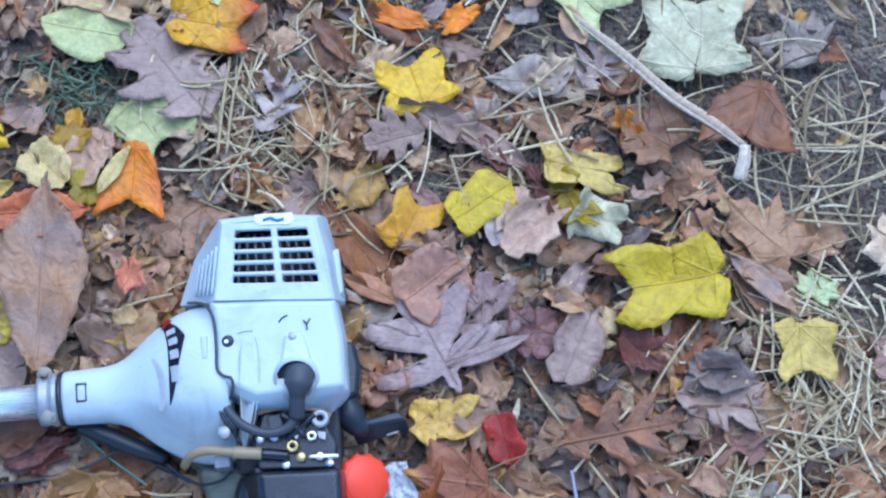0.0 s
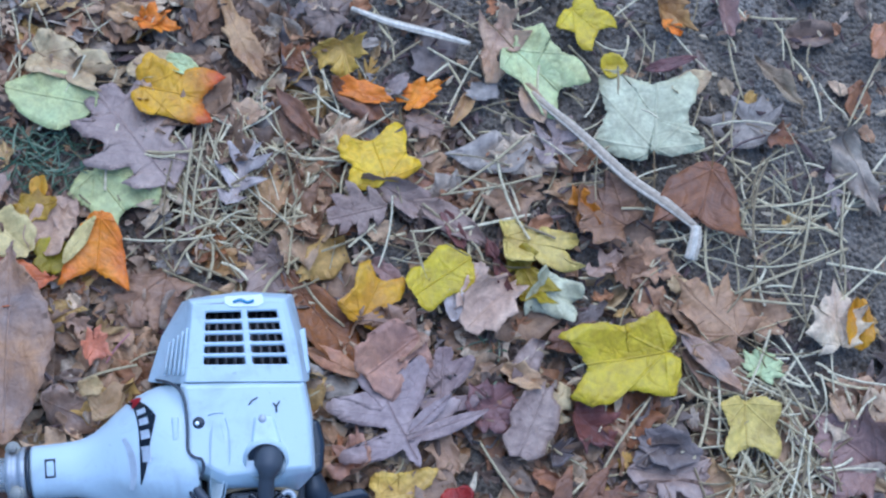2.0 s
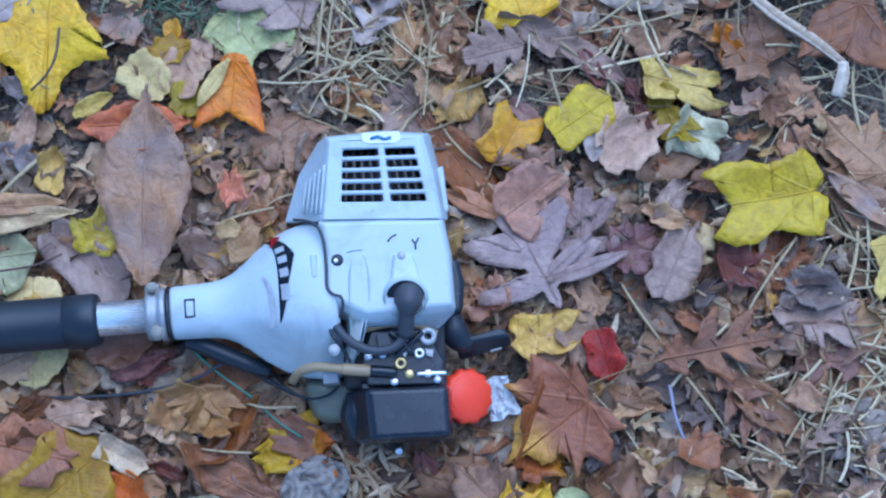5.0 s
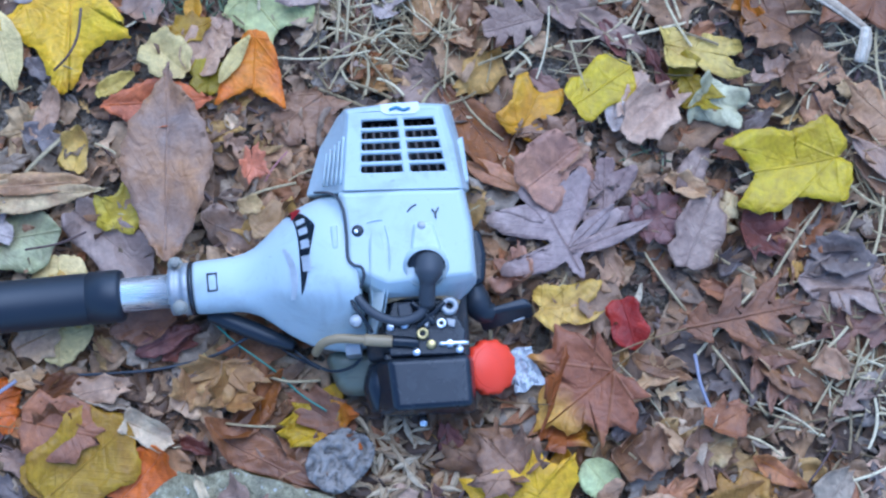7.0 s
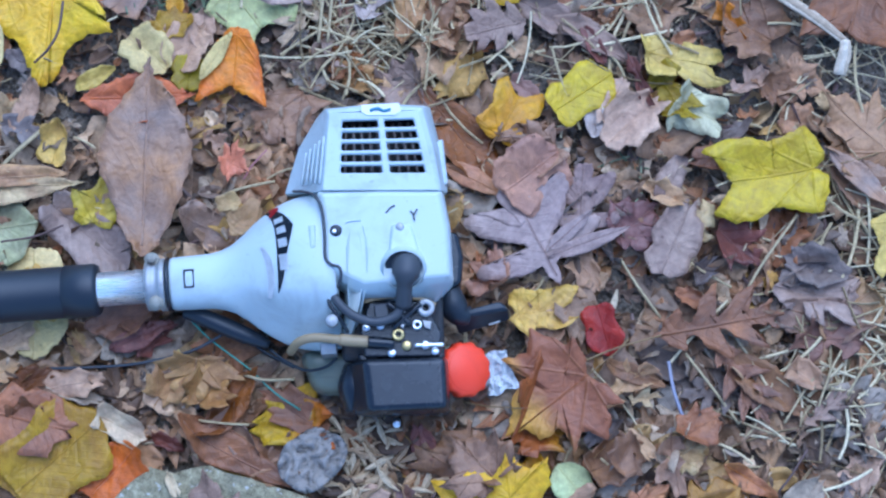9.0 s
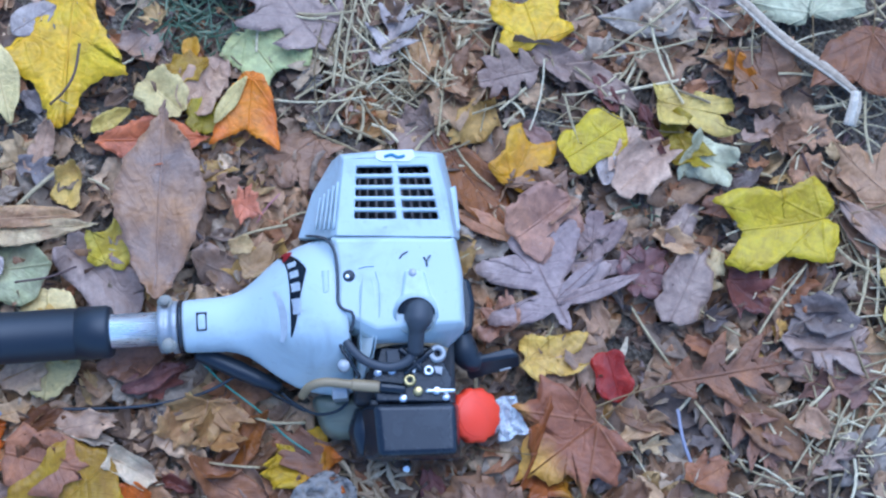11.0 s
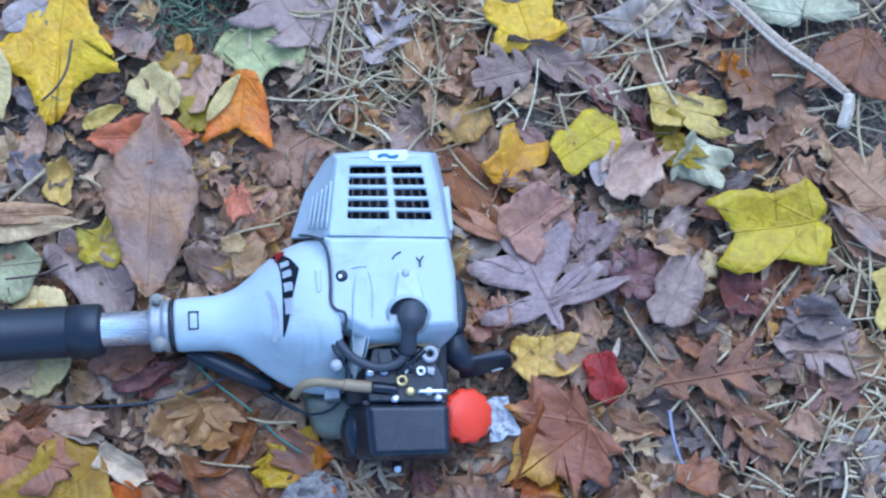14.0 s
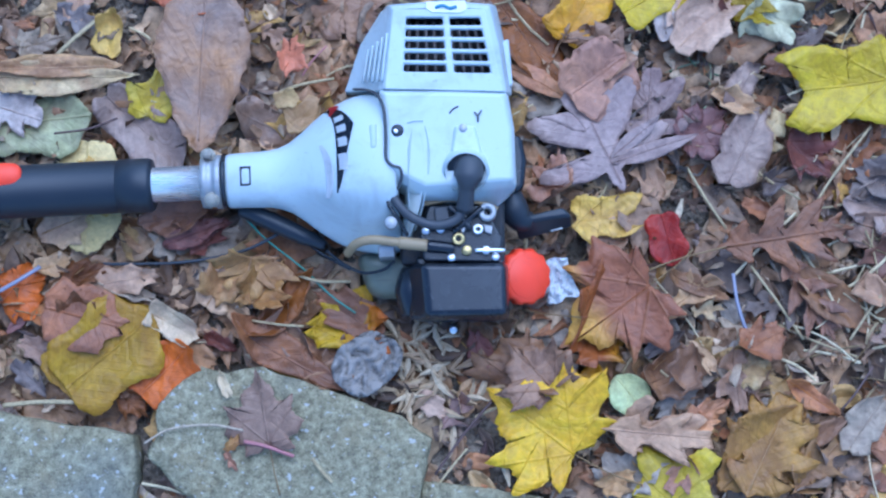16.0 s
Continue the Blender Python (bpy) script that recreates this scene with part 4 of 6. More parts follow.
    allv = np.concatenate([verts, verts - (0, 0, thick)])
    k = len(verts)
    faces = []
    for r in range(rings):
        for i in range(m):
            j = (i + 1) % m
            q = (r * m + i, r * m + j, (r + 1) * m + j, (r + 1) * m + i)
            faces.append(q)
            faces.append(tuple(p + k for p in q[::-1]))
    for i in range(m):
        j = (i + 1) % m
        faces.append((j, i, i + k, j + k))
    uv = np.concatenate([flat, flat])
    rib = []
    for along in np.linspace(0.08, 0.80 if kind == "poplar" else 0.92, 7):
        d = np.hypot(flat[:, 0], flat[:, 1] - along)
        near = np.argsort(d)[:6]
        w = 1 / (d[near] + 0.01)
        rib.append(tuple((verts[near] * w[:, None]).sum(0) / w.sum()))
    return allv, faces, uv, rib


def leaf_mesh(name, kind, length, width, crumple, seed, **kw):
    v, f, uv, rib = leaf_arrays(kind, length, width, crumple, np.random.default_rng(seed), **kw)
    me = bpy.data.meshes.new(name)
    me.from_pydata(v.tolist(), [], f)
    layer = me.uv_layers.new(name="UVMap")
    loops = np.empty(len(me.loops), dtype=np.int32)
    me.loops.foreach_get("vertex_index", loops)
    layer.data.foreach_set("uv", uv[loops].astype(np.float32).ravel())
    me.polygons.foreach_set("use_smooth", [True] * len(me.polygons))
    return me, rib


clear_spots = []


def sink(x, y):
    """How far loose litter lies lower beneath a broad fresh leaf."""
    return 0.014 if any((x - c.x) ** 2 + (y - c.y) ** 2 < (d + 0.012) ** 2 for c, d in clear_spots) else 0.0


TREE = {"poplar": "tulip tree", "maple": "maple", "oak": "lobed oak", "whiteoak": "round-lobed oak", "oakbroad": "broad oak", "chestnut": "toothed chestnut", "ovate": "oval", "blunt": "broad blunt", "spiky": "three-pointed", "claw": "three-pointed", "kite": "three-cornered", "torn": "torn", "scrap": "broken", "lobed": "lobed oak", "beech": "slender beech"}
WORDS = {"yellow": "bright yellow", "yellowgreen": "greenish yellow", "amber": "amber", "amberyellow": "yellow and amber", "orange": "vivid orange", "orangebrown": "orange-brown", "orangerust": "rusty orange", "rust": "rust-brown", "rusttan": "rusty tan", "rustamber": "rust and amber", "brown": "dull brown", "redbrown": "red-brown", "rosebrown": "pinkish brown", "rose": "dusky rose", "rosetan": "pinkish tan", "mauve": "mauve-brown", "greymauve": "grey-mauve", "bluemauve": "bluish mauve", "maroon": "maroon", "lilac": "greyish lilac", "crimson": "crimson", "crimsonbrown": "crimson-brown", "tan": "tan", "greytan": "grey-tan", "creamtan": "cream and tan", "cream": "pale cream", "palecream": "pale greenish cream", "mistcream": "pale cream", "creamyellow": "cream-yellow", "palegreen": "pale green", "palegreenyellow": "pale yellow-green", "greygreen": "grey-green", "olive": "olive-yellow", "mustard": "mustard", "goldbrown": "golden brown", "amberred": "red-edged amber"}
leaf_count = 0


def leaf(kind, x, y, length, angle, width, colour, level, crumple, stem, base=0.0):
    """One fallen leaf: stem end at x, y, tip in the direction of angle in degrees, resting level steps up in the litter."""
    global leaf_count
    leaf_count += 1
    rng = random.Random(leaf_count)
    if kind == "ovate" and crumple >= 1.2 and colour not in BRIGHT:
        kind = ("torn", "lobed", "beech", "scrap", "maple", "lobed", "torn")[leaf_count % 7]
    me, rib = leaf_mesh("leaf", kind, length, width, crumple, leaf_count)
    ob = new("leaf", me)
    ob.data.materials.append(leaf_skin(colour, kind in PALMATE))
    ob.matrix_world = pose(x, y, base + 0.003 + 0.0028 * level, rng.uniform(-3, 3), rng.uniform(-3, 3), angle - 90)
    how = "curled dry" if crumple > 1.7 else "crinkled" if crumple > 1.2 else "flat fallen"
    tagged(ob, f"{how} {WORDS[colour]} {TREE[kind]} leaf lying on the litter", "leaf", "fallen leaves")
    if colour in BRIGHT:
        clear_spots.append((ob.matrix_world @ Vector((0, length * 0.5, 0)), length * 0.46))
    rib = [Vector(p) for p in rib]
    thin = length * 0.004 + 0.0002
    if length > 0.03:
        part("midrib", tube(rib, [thin, thin, thin * 0.9, thin * 0.8, thin * 0.7, thin * 0.5, thin * 0.3], 5, steps=2), leaf_skin(colour, kind in PALMATE), ob)
    if stem:
        side, s = rng.uniform(-0.3, 0.3), length * rng.uniform(0.35, 0.6)
        bm = tube([rib[0], (side * s * 0.4, -s * 0.5, 0.003), (side * s, -s, 0.001)], [thin, thin, thin * 1.5], 6, steps=4)
        part("stem", bm, m_stem, ob)
    return ob


leaf("kite", -0.3030, 0.2410, 0.1363, -94, 0.72, "yellow", 4, 0.45, 0)
leaf("beech", -0.3690, 0.1750, 0.0712, -73, 0.6, "palecream", 3, 0.9, 0)
leaf("claw", -0.1600, 0.1520, 0.0642, -94, 0.85, "orange", 5, 0.6, 0)
leaf("beech", -0.1890, 0.1080, 0.0449, 58, 0.4, "palecream", 7, 0.8, 0)
leaf("scrap", -0.2470, 0.1450, 0.0461, -41, 0.9, "palecream", 4, 1.0, 0)
leaf("torn", -0.1950, 0.1590, 0.0405, -164, 0.6, "mustard", 4, 1.0, 0)
leaf("scrap", -0.2060, 0.1170, 0.0449, 69, 0.9, "rosetan", 3, 1.2, 0)
leaf("scrap", -0.2000, 0.1020, 0.0324, 81, 0.95, "olive", 3, 0.9, 0)
leaf("ovate", -0.2106, 0.1617, 0.0214, 88, 0.7, "amber", 2, 1, 0)
leaf("ovate", -0.1904, 0.1368, 0.0342, 84, 0.7, "rosetan", 2, 1.2, 0)
leaf("poplar", -0.1715, 0.1891, 0.0579, -52, 1.0, "palegreen", 2, 0.8, 1)
leaf("oakbroad", -0.1042, 0.1727, 0.1031, 130, 0.85, "mauve", 3, 0.8, 1)
leaf("chestnut", -0.2280, -0.0390, 0.1550, 90, 0.41, "rosebrown", 9, 0.9, 0)
leaf("chestnut", -0.2813, 0.0941, 0.084, 3, 0.52, "orangerust", 4, 0.8, 0)
leaf("ovate", -0.2862, 0.1024, 0.0357, 30, 0.45, "cream", 3, 1, 0)
leaf("maple", -0.1048, 0.1082, 0.0687, -139, 0.95, "brown", 1, 1.5, 0)
leaf("maple", -0.1727, 0.05, 0.027, -31, 1.15, "orangerust", 4, 1.2, 0)
leaf("blunt", -0.176, 0.0103, 0.0206, 11, 0.9, "creamtan", 4, 1.2, 0)
leaf("blunt", -0.1647, -0.0057, 0.0331, 19, 0.75, "creamtan", 4, 1.2, 0)
leaf("chestnut", -0.4207, 0.0222, 0.1397, 1, 0.2, "creamtan", 4, 0.8, 0)
leaf("spiky", -0.2697, -0.0068, 0.0495, 77, 0.95, "palegreenyellow", 3, 1.0, 0)
leaf("blunt", -0.3994, -0.0135, 0.0917, 6, 0.55, "greygreen", 1, 0.8, 0)
leaf("blunt", -0.3028, 0.013, 0.0808, -40, 0.5, "mauve", 1, 1, 0)
leaf("blunt", -0.3125, -0.022, 0.0868, -88, 0.55, "palecream", 3, 0.4, 0)
leaf("maple", -0.0697, 0.1385, 0.0349, -129, 0.9, "redbrown", 1, 1.3, 0)
leaf("maple", -0.008, 0.1037, 0.0609, 171, 0.75, "mauve", 1, 1.5, 0)
leaf("oak", -0.0638, 0.1512, 0.0663, 71, 0.75, "bluemauve", 3, 1.3, 0)
leaf("ovate", -0.0258, 0.1301, 0.0671, 96, 0.36, "tan", 3, 2, 0)
leaf("ovate", 0.0055, 0.1287, 0.061, 110, 0.6, "brown", 2, 2, 0)
leaf("ovate", 0.0054, 0.1305, 0.0246, 112, 0.9, "tan", 3, 2.5, 0)
leaf("chestnut", -0.0212, 0.112, 0.1147, -52, 0.32, "redbrown", 2, 0.9, 0)
leaf("ovate", 0.0004, 0.0444, 0.052, -26, 0.34, "orangebrown", 3, 0.9, 0)
leaf("poplar", 0.0650, 0.1760, 0.0496, 109, 1.35, "yellow", 4, 0.7, 0)
leaf("ovate", 0.0435, 0.187, 0.0793, -31, 0.32, "mauve", 2, 1.6, 0)
leaf("oakbroad", 0.0640, 0.1590, 0.0495, -166, 0.85, "mauve", 4, 0.8, 0)
leaf("poplar", 0.0411, 0.0635, 0.0508, 64, 0.85, "amber", 3, 0.9, 0)
leaf("blunt", 0.0830, 0.0850, 0.0577, 34, 0.72, "yellowgreen", 4, 0.6, 0)
leaf("ovate", 0.1207, 0.0762, 0.0503, 62, 0.3, "rosetan", 4, 1.4, 0)
leaf("ovate", 0.0376, 0.0644, 0.0689, 9, 0.22, "rosebrown", 3, 1.6, 0)
leaf("maple", 0.0912, 0.0627, 0.0504, -148, 1.0, "brown", 2, 1.6, 0)
leaf("ovate", 0.1175, 0.0941, 0.0295, -94, 0.6, "bluemauve", 4, 1, 0)
leaf("ovate", 0.1298, 0.0613, 0.059, 49, 0.65, "tan", 2, 1.4, 0)
leaf("whiteoak", 0.0900, -0.0490, 0.0872, 117, 1.05, "lilac", 6, 0.4, 0)
leaf("beech", 0.0780, -0.0290, 0.0687, 21, 0.3, "lilac", 6, 0.5, 0)
leaf("whiteoak", 0.1050, -0.0200, 0.0661, 87, 0.75, "lilac", 4, 0.5, 0)
leaf("beech", 0.0780, -0.0250, 0.0482, 42, 0.36, "lilac", 6, 0.5, 0)
leaf("maple", 0.1305, -0.0126, 0.0504, 38, 0.95, "maroon", 2, 1.5, 0)
leaf("maple", 0.208, -0.0017, 0.0499, -41, 0.95, "maroon", 2, 1.5, 0)
leaf("ovate", 0.1551, 0.031, 0.0388, -27, 0.6, "tan", 3, 2, 0)
leaf("ovate", 0.188, -0.0144, 0.0358, 59, 0.85, "creamtan", 3, 2, 0)
leaf("ovate", 0.1659, 0.0107, 0.0562, 64, 0.6, "mauve", 2, 1.6, 0)
leaf("poplar", 0.2940, 0.0430, 0.0940, -171, 0.72, "yellowgreen", 4, 0.7, 1)
leaf("ovate", 0.1933, 0.0393, 0.0435, 38, 0.6, "redbrown", 4, 1.4, 0)
leaf("ovate", 0.1612, 0.1347, 0.0724, -65, 0.42, "olive", 2, 1.4, 0)
leaf("poplar", 0.1508, 0.1371, 0.0718, -12, 0.6, "cream", 3, 1.4, 0)
leaf("poplar", 0.1706, 0.0992, 0.056, -24, 0.7, "mistcream", 3, 1.4, 0)
leaf("ovate", 0.1416, 0.1378, 0.0525, -66, 0.25, "maroon", 4, 1.6, 0)
leaf("ovate", 0.0851, 0.1642, 0.0713, -31, 0.5, "mauve", 2, 1.4, 0)
leaf("ovate", 0.1091, 0.1566, 0.0391, -60, 0.4, "maroon", 3, 1.4, 0)
leaf("maple", 0.2644, 0.1438, 0.066, 151, 1.0, "brown", 2, 1.6, 0)
leaf("ovate", 0.2139, 0.1796, 0.0415, -61, 0.5, "orangebrown", 3, 1.2, 0)
leaf("claw", 0.3300, 0.1990, 0.0684, -105, 1.15, "redbrown", 4, 1.0, 1)
leaf("maple", 0.3509, 0.0511, 0.0764, 137, 0.95, "rosetan", 3, 1.2, 1)
leaf("chestnut", 0.292, 0.0544, 0.0787, -33, 0.48, "rosebrown", 2, 1, 0)
leaf("poplar", 0.3480, 0.0070, 0.0510, -89, 1.0, "cream", 4, 0.9, 1)
leaf("maple", 0.3611, 0.0207, 0.0303, 74, 1.1, "palegreen", 3, 1.3, 1)
leaf("maple", 0.43, 0.0429, 0.0601, 92, 0.85, "creamtan", 2, 1.7, 0)
leaf("ovate", 0.4477, 0.0426, 0.0465, 98, 0.5, "amber", 3, 1.4, 0)
leaf("maple", 0.4618, -0.0521, 0.0747, 143, 1.05, "rose", 2, 1.5, 0)
leaf("ovate", 0.4364, -0.0213, 0.0413, 123, 0.35, "tan", 4, 1.4, 0)
leaf("blunt", 0.1170, -0.0640, 0.0405, -74, 0.72, "crimson", 5, 0.9, 0)
leaf("poplar", 0.0515, -0.0716, 0.0526, 7, 0.75, "creamyellow", 3, 1.3, 1)
leaf("ovate", 0.06, -0.0994, 0.0458, 34, 0.6, "rosetan", 2, 1.4, 0)
leaf("ovate", 0.0386, -0.0664, 0.0522, 89, 0.7, "rusttan", 3, 2, 0)
leaf("ovate", 0.0245, -0.0647, 0.0415, 86, 0.35, "orangebrown", 2, 1.6, 0)
leaf("maple", 0.046, -0.143, 0.0711, 2, 1.15, "rustamber", 2, 1.3, 1)
leaf("maple", 0.0226, -0.2056, 0.0553, 92, 1.35, "brown", 3, 1.4, 0)
leaf("maple", 0.0637, -0.2483, 0.0849, 145, 1.1, "yellow", 4, 0.8, 1)
leaf("ovate", 0.058, -0.2114, 0.0382, 69, 0.8, "amber", 3, 1.2, 0)
leaf("ovate", -0.0124, -0.1888, 0.0351, 101, 0.65, "crimsonbrown", 2, 1.2, 0)
leaf("ovate", 0.0865, -0.1856, 0.0367, -50, 0.85, "palegreen", 3, 0.9, 0)
leaf("whiteoak", 0.0745, -0.2151, 0.0849, -12, 0.5, "rosetan", 4, 1, 0)
leaf("poplar", 0.129, -0.281, 0.046, 88, 1.3, "palegreenyellow", 3, 1, 0)
leaf("chestnut", 0.1646, -0.2675, 0.0884, 44, 0.7, "goldbrown", 3, 1, 0)
leaf("ovate", 0.2121, -0.27, 0.0588, 46, 0.7, "goldbrown", 3, 1.2, 0)
leaf("ovate", 0.2084, -0.1817, 0.0499, -33, 0.5, "orangebrown", 4, 1.4, 0)
leaf("ovate", 0.1015, -0.1954, 0.0591, 25, 0.75, "brown", 2, 1.8, 0)
leaf("maple", 0.1724, -0.1841, 0.0381, 37, 1.0, "creamtan", 4, 2, 0)
leaf("blunt", -0.2638, -0.2128, 0.0545, 48, 0.95, "orangerust", 4, 1.4, 0)
leaf("blunt", -0.3184, -0.2137, 0.0586, 53, 1.0, "mustard", 3, 0.7, 0)
leaf("blunt", -0.302, -0.144, 0.0524, -25, 0.7, "mustard", 2, 0.8, 0)
leaf("maple", -0.3316, -0.1568, 0.0552, -11, 0.85, "redbrown", 4, 1.2, 1)
leaf("blunt", -0.263, -0.1486, 0.0463, -26, 0.62, "creamtan", 4, 1.2, 0)
leaf("blunt", -0.2188, -0.1457, 0.0332, 60, 0.95, "tan", 3, 1.2, 0)
leaf("maple", -0.1861, -0.1467, 0.045, 57, 0.95, "tan", 3, 1.2, 0)
leaf("poplar", -0.1461, -0.1557, 0.0692, -2, 0.55, "amberyellow", 2, 1.4, 1)
leaf("ovate", -0.109, -0.1418, 0.0209, 55, 0.8, "yellow", 2, 1, 0)
leaf("maple", -0.3745, -0.1509, 0.0513, 49, 1.0, "orangerust", 3, 1.5, 0)
leaf("ovate", -0.1903, -0.1386, 0.0397, 105, 0.3, "palecream", 4, 0.8, 0)
leaf("oak", 0.1570, -0.0900, 0.1030, 11, 0.6, "redbrown", 7, 0.6, 1)
leaf("chestnut", 0.2053, -0.0955, 0.086, -37, 0.36, "brown", 2, 1, 0)
leaf("oak", 0.2070, -0.0910, 0.0738, -57, 0.6, "redbrown", 4, 1.0, 0)
leaf("ovate", -0.1672, 0.2388, 0.0741, 170, 0.66, "palegreen", 3, 0.7, 0)
leaf("poplar", -0.2212, 0.2842, 0.0677, -21, 0.65, "creamtan", 2, 1.2, 0)
leaf("poplar", -0.1397, 0.2567, 0.0711, -11, 0.7, "amberred", 3, 1, 1)
leaf("ovate", -0.1134, 0.2808, 0.0305, -27, 0.5, "palegreen", 3, 1, 0)
leaf("ovate", -0.1447, 0.2659, 0.0457, 22, 0.6, "creamtan", 2, 1, 0)
leaf("ovate", -0.1597, 0.3202, 0.0496, -16, 0.5, "tan", 2, 1.4, 0)
leaf("ovate", -0.1413, 0.3149, 0.0431, -18, 0.5, "orange", 3, 1.4, 0)
leaf("ovate", -0.0936, 0.293, 0.0478, 66, 0.6, "brown", 2, 1.4, 0)
leaf("ovate", -0.0692, 0.3309, 0.0794, -67, 0.33, "tan", 3, 1.2, 0)
leaf("maple", -0.0266, 0.2753, 0.0312, 19, 0.9, "redbrown", 2, 1.5, 0)
leaf("maple", 0.0247, 0.3076, 0.0473, -77, 1.0, "creamyellow", 3, 1.5, 0)
leaf("chestnut", 0.0058, 0.2665, 0.0773, -30, 0.3, "redbrown", 2, 1.2, 0)
leaf("ovate", 0.0227, 0.2598, 0.0482, -18, 0.42, "orange", 3, 1.2, 0)
leaf("ovate", 0.0761, 0.2432, 0.0447, 31, 0.62, "orange", 3, 1.4, 0)
leaf("ovate", 0.0729, 0.2337, 0.039, -20, 0.75, "rosebrown", 3, 1.6, 0)
leaf("ovate", 0.0615, 0.2524, 0.0268, 40, 0.6, "bluemauve", 3, 1.4, 0)
leaf("chestnut", -0.0377, 0.2514, 0.0629, -47, 0.4, "brown", 2, 1.4, 0)
leaf("ovate", 0.1341, 0.26, 0.076, 64, 0.5, "tan", 3, 1.6, 0)
leaf("ovate", 0.1166, 0.2257, 0.0381, 62, 0.5, "tan", 2, 1.4, 0)
leaf("ovate", 0.174, 0.2618, 0.0378, -64, 0.55, "tan", 4, 1, 0)
leaf("poplar", 0.1633, 0.2975, 0.0722, -43, 0.8, "palegreen", 3, 0.9, 1)
leaf("poplar", 0.2145, 0.3313, 0.0411, -44, 1.0, "yellowgreen", 3, 0.9, 0)
leaf("ovate", 0.2382, 0.2806, 0.0245, 1, 0.9, "yellowgreen", 2, 0.9, 0)
leaf("poplar", 0.2823, 0.2016, 0.0793, 87, 1.1, "mistcream", 3, 0.9, 1)
leaf("ovate", 0.2975, 0.256, 0.04, 30, 0.5, "creamtan", 4, 1, 0)
leaf("ovate", 0.2743, 0.2771, 0.046, 13, 0.36, "maroon", 3, 1.2, 0)
leaf("oak", 0.1875, 0.1938, 0.051, 58, 1.0, "mauve", 2, 1, 0)
leaf("ovate", 0.28, 0.3402, 0.0507, -34, 0.6, "tan", 2, 1.4, 0)
leaf("ovate", 0.2908, 0.3222, 0.0239, -40, 0.6, "orange", 3, 1.4, 0)
leaf("ovate", 0.3441, 0.3481, 0.0445, -83, 0.5, "rose", 3, 1.4, 0)
leaf("beech", 0.368, 0.2906, 0.0616, -47, 0.42, "greytan", 3, 2.2, 0)
leaf("beech", 0.4311, 0.2433, 0.0993, -67, 0.42, "greytan", 3, 2.2, 0)
leaf("maple", 0.3734, 0.2278, 0.0313, -21, 0.9, "redbrown", 3, 1.6, 1)
leaf("ovate", 0.4663, 0.2917, 0.0353, 58, 0.7, "orangebrown", 3, 1.4, 0)
leaf("oak", 0.4253, 0.1942, 0.0414, -76, 0.4, "bluemauve", 3, 1.2, 0)
leaf("ovate", 0.0883, -0.0884, 0.0243, -46, 0.7, "brown", 1, 1.4, 0)
leaf("ovate", 0.0978, -0.0191, 0.042, -56, 0.6, "rosetan", 2, 1.2, 0)
leaf("ovate", 0.177, -0.0546, 0.0272, -19, 0.7, "rusttan", 3, 2, 0)
leaf("ovate", 0.2641, -0.1066, 0.0342, -30, 0.6, "greytan", 3, 1.4, 0)
leaf("ovate", 0.2839, -0.0545, 0.0418, 18, 0.6, "mauve", 2, 1.4, 0)
leaf("ovate", 0.2575, -0.046, 0.0434, 24, 0.5, "greymauve", 3, 1.4, 0)
leaf("ovate", 0.1841, -0.0455, 0.0416, 32, 0.5, "greymauve", 2, 1.4, 0)
leaf("oak", 0.2702, -0.1581, 0.0462, 40, 0.5, "mauve", 4, 1.2, 1)
leaf("ovate", 0.1424, -0.1575, 0.035, -58, 0.5, "tan", 3, 1.4, 0)
leaf("ovate", 0.108, -0.17, 0.0369, 35, 0.5, "greymauve", 3, 1.4, 0)
leaf("ovate", 0.1342, -0.1404, 0.0313, 16, 0.5, "creamtan", 3, 1.6, 0)
leaf("ovate", 0.1134, -0.1231, 0.0343, -30, 0.4, "greytan", 2, 1.4, 0)
leaf("maple", -0.2173, -0.1392, 0.0374, 52, 0.9, "tan", 3, 1.5, 0)
leaf("ovate", -0.2509, -0.0834, 0.0444, 17, 0.5, "redbrown", 2, 1.2, 0)
leaf("ovate", -0.2332, -0.1092, 0.0419, 46, 0.5, "maroon", 2, 1.4, 0)
leaf("ovate", -0.3086, -0.1326, 0.06, 10, 0.4, "rosetan", 3, 1.2, 0)
leaf("ovate", -0.3008, -0.1282, 0.0488, -15, 0.3, "greytan", 2, 1.2, 0)
leaf("ovate", -0.1684, -0.1689, 0.0447, 41, 0.5, "brown", 2, 1.4, 0)
leaf("ovate", -0.1515, -0.1394, 0.0569, -126, 0.4, "brown", 3, 1.6, 0)
leaf("ovate", -0.3319, 0.0646, 0.0515, 72, 0.35, "rosetan", 3, 1.2, 0)
leaf("ovate", -0.3107, 0.0607, 0.0311, 35, 0.7, "greytan", 2, 1.4, 0)
leaf("ovate", -0.3532, 0.1812, 0.0412, 34, 0.6, "bluemauve", 3, 1, 0)
leaf("ovate", -0.2656, 0.164, 0.0439, 47, 0.8, "rosebrown", 2, 1.4, 0)
leaf("ovate", -0.3441, 0.133, 0.0299, -27, 0.6, "greymauve", 1, 1.2, 0)
leaf("ovate", -0.1893, 0.0695, 0.0257, -31, 0.7, "rosebrown", 2, 1.2, 0)
leaf("ovate", -0.0719, 0.124, 0.0321, 146, 0.7, "mauve", 1, 1.2, 0)
leaf("ovate", 0.0515, 0.115, 0.0319, -35, 0.5, "rose", 1, 1.2, 0)
leaf("ovate", 0.2464, 0.1195, 0.0436, -47, 0.7, "brown", 1, 1.8, 0)
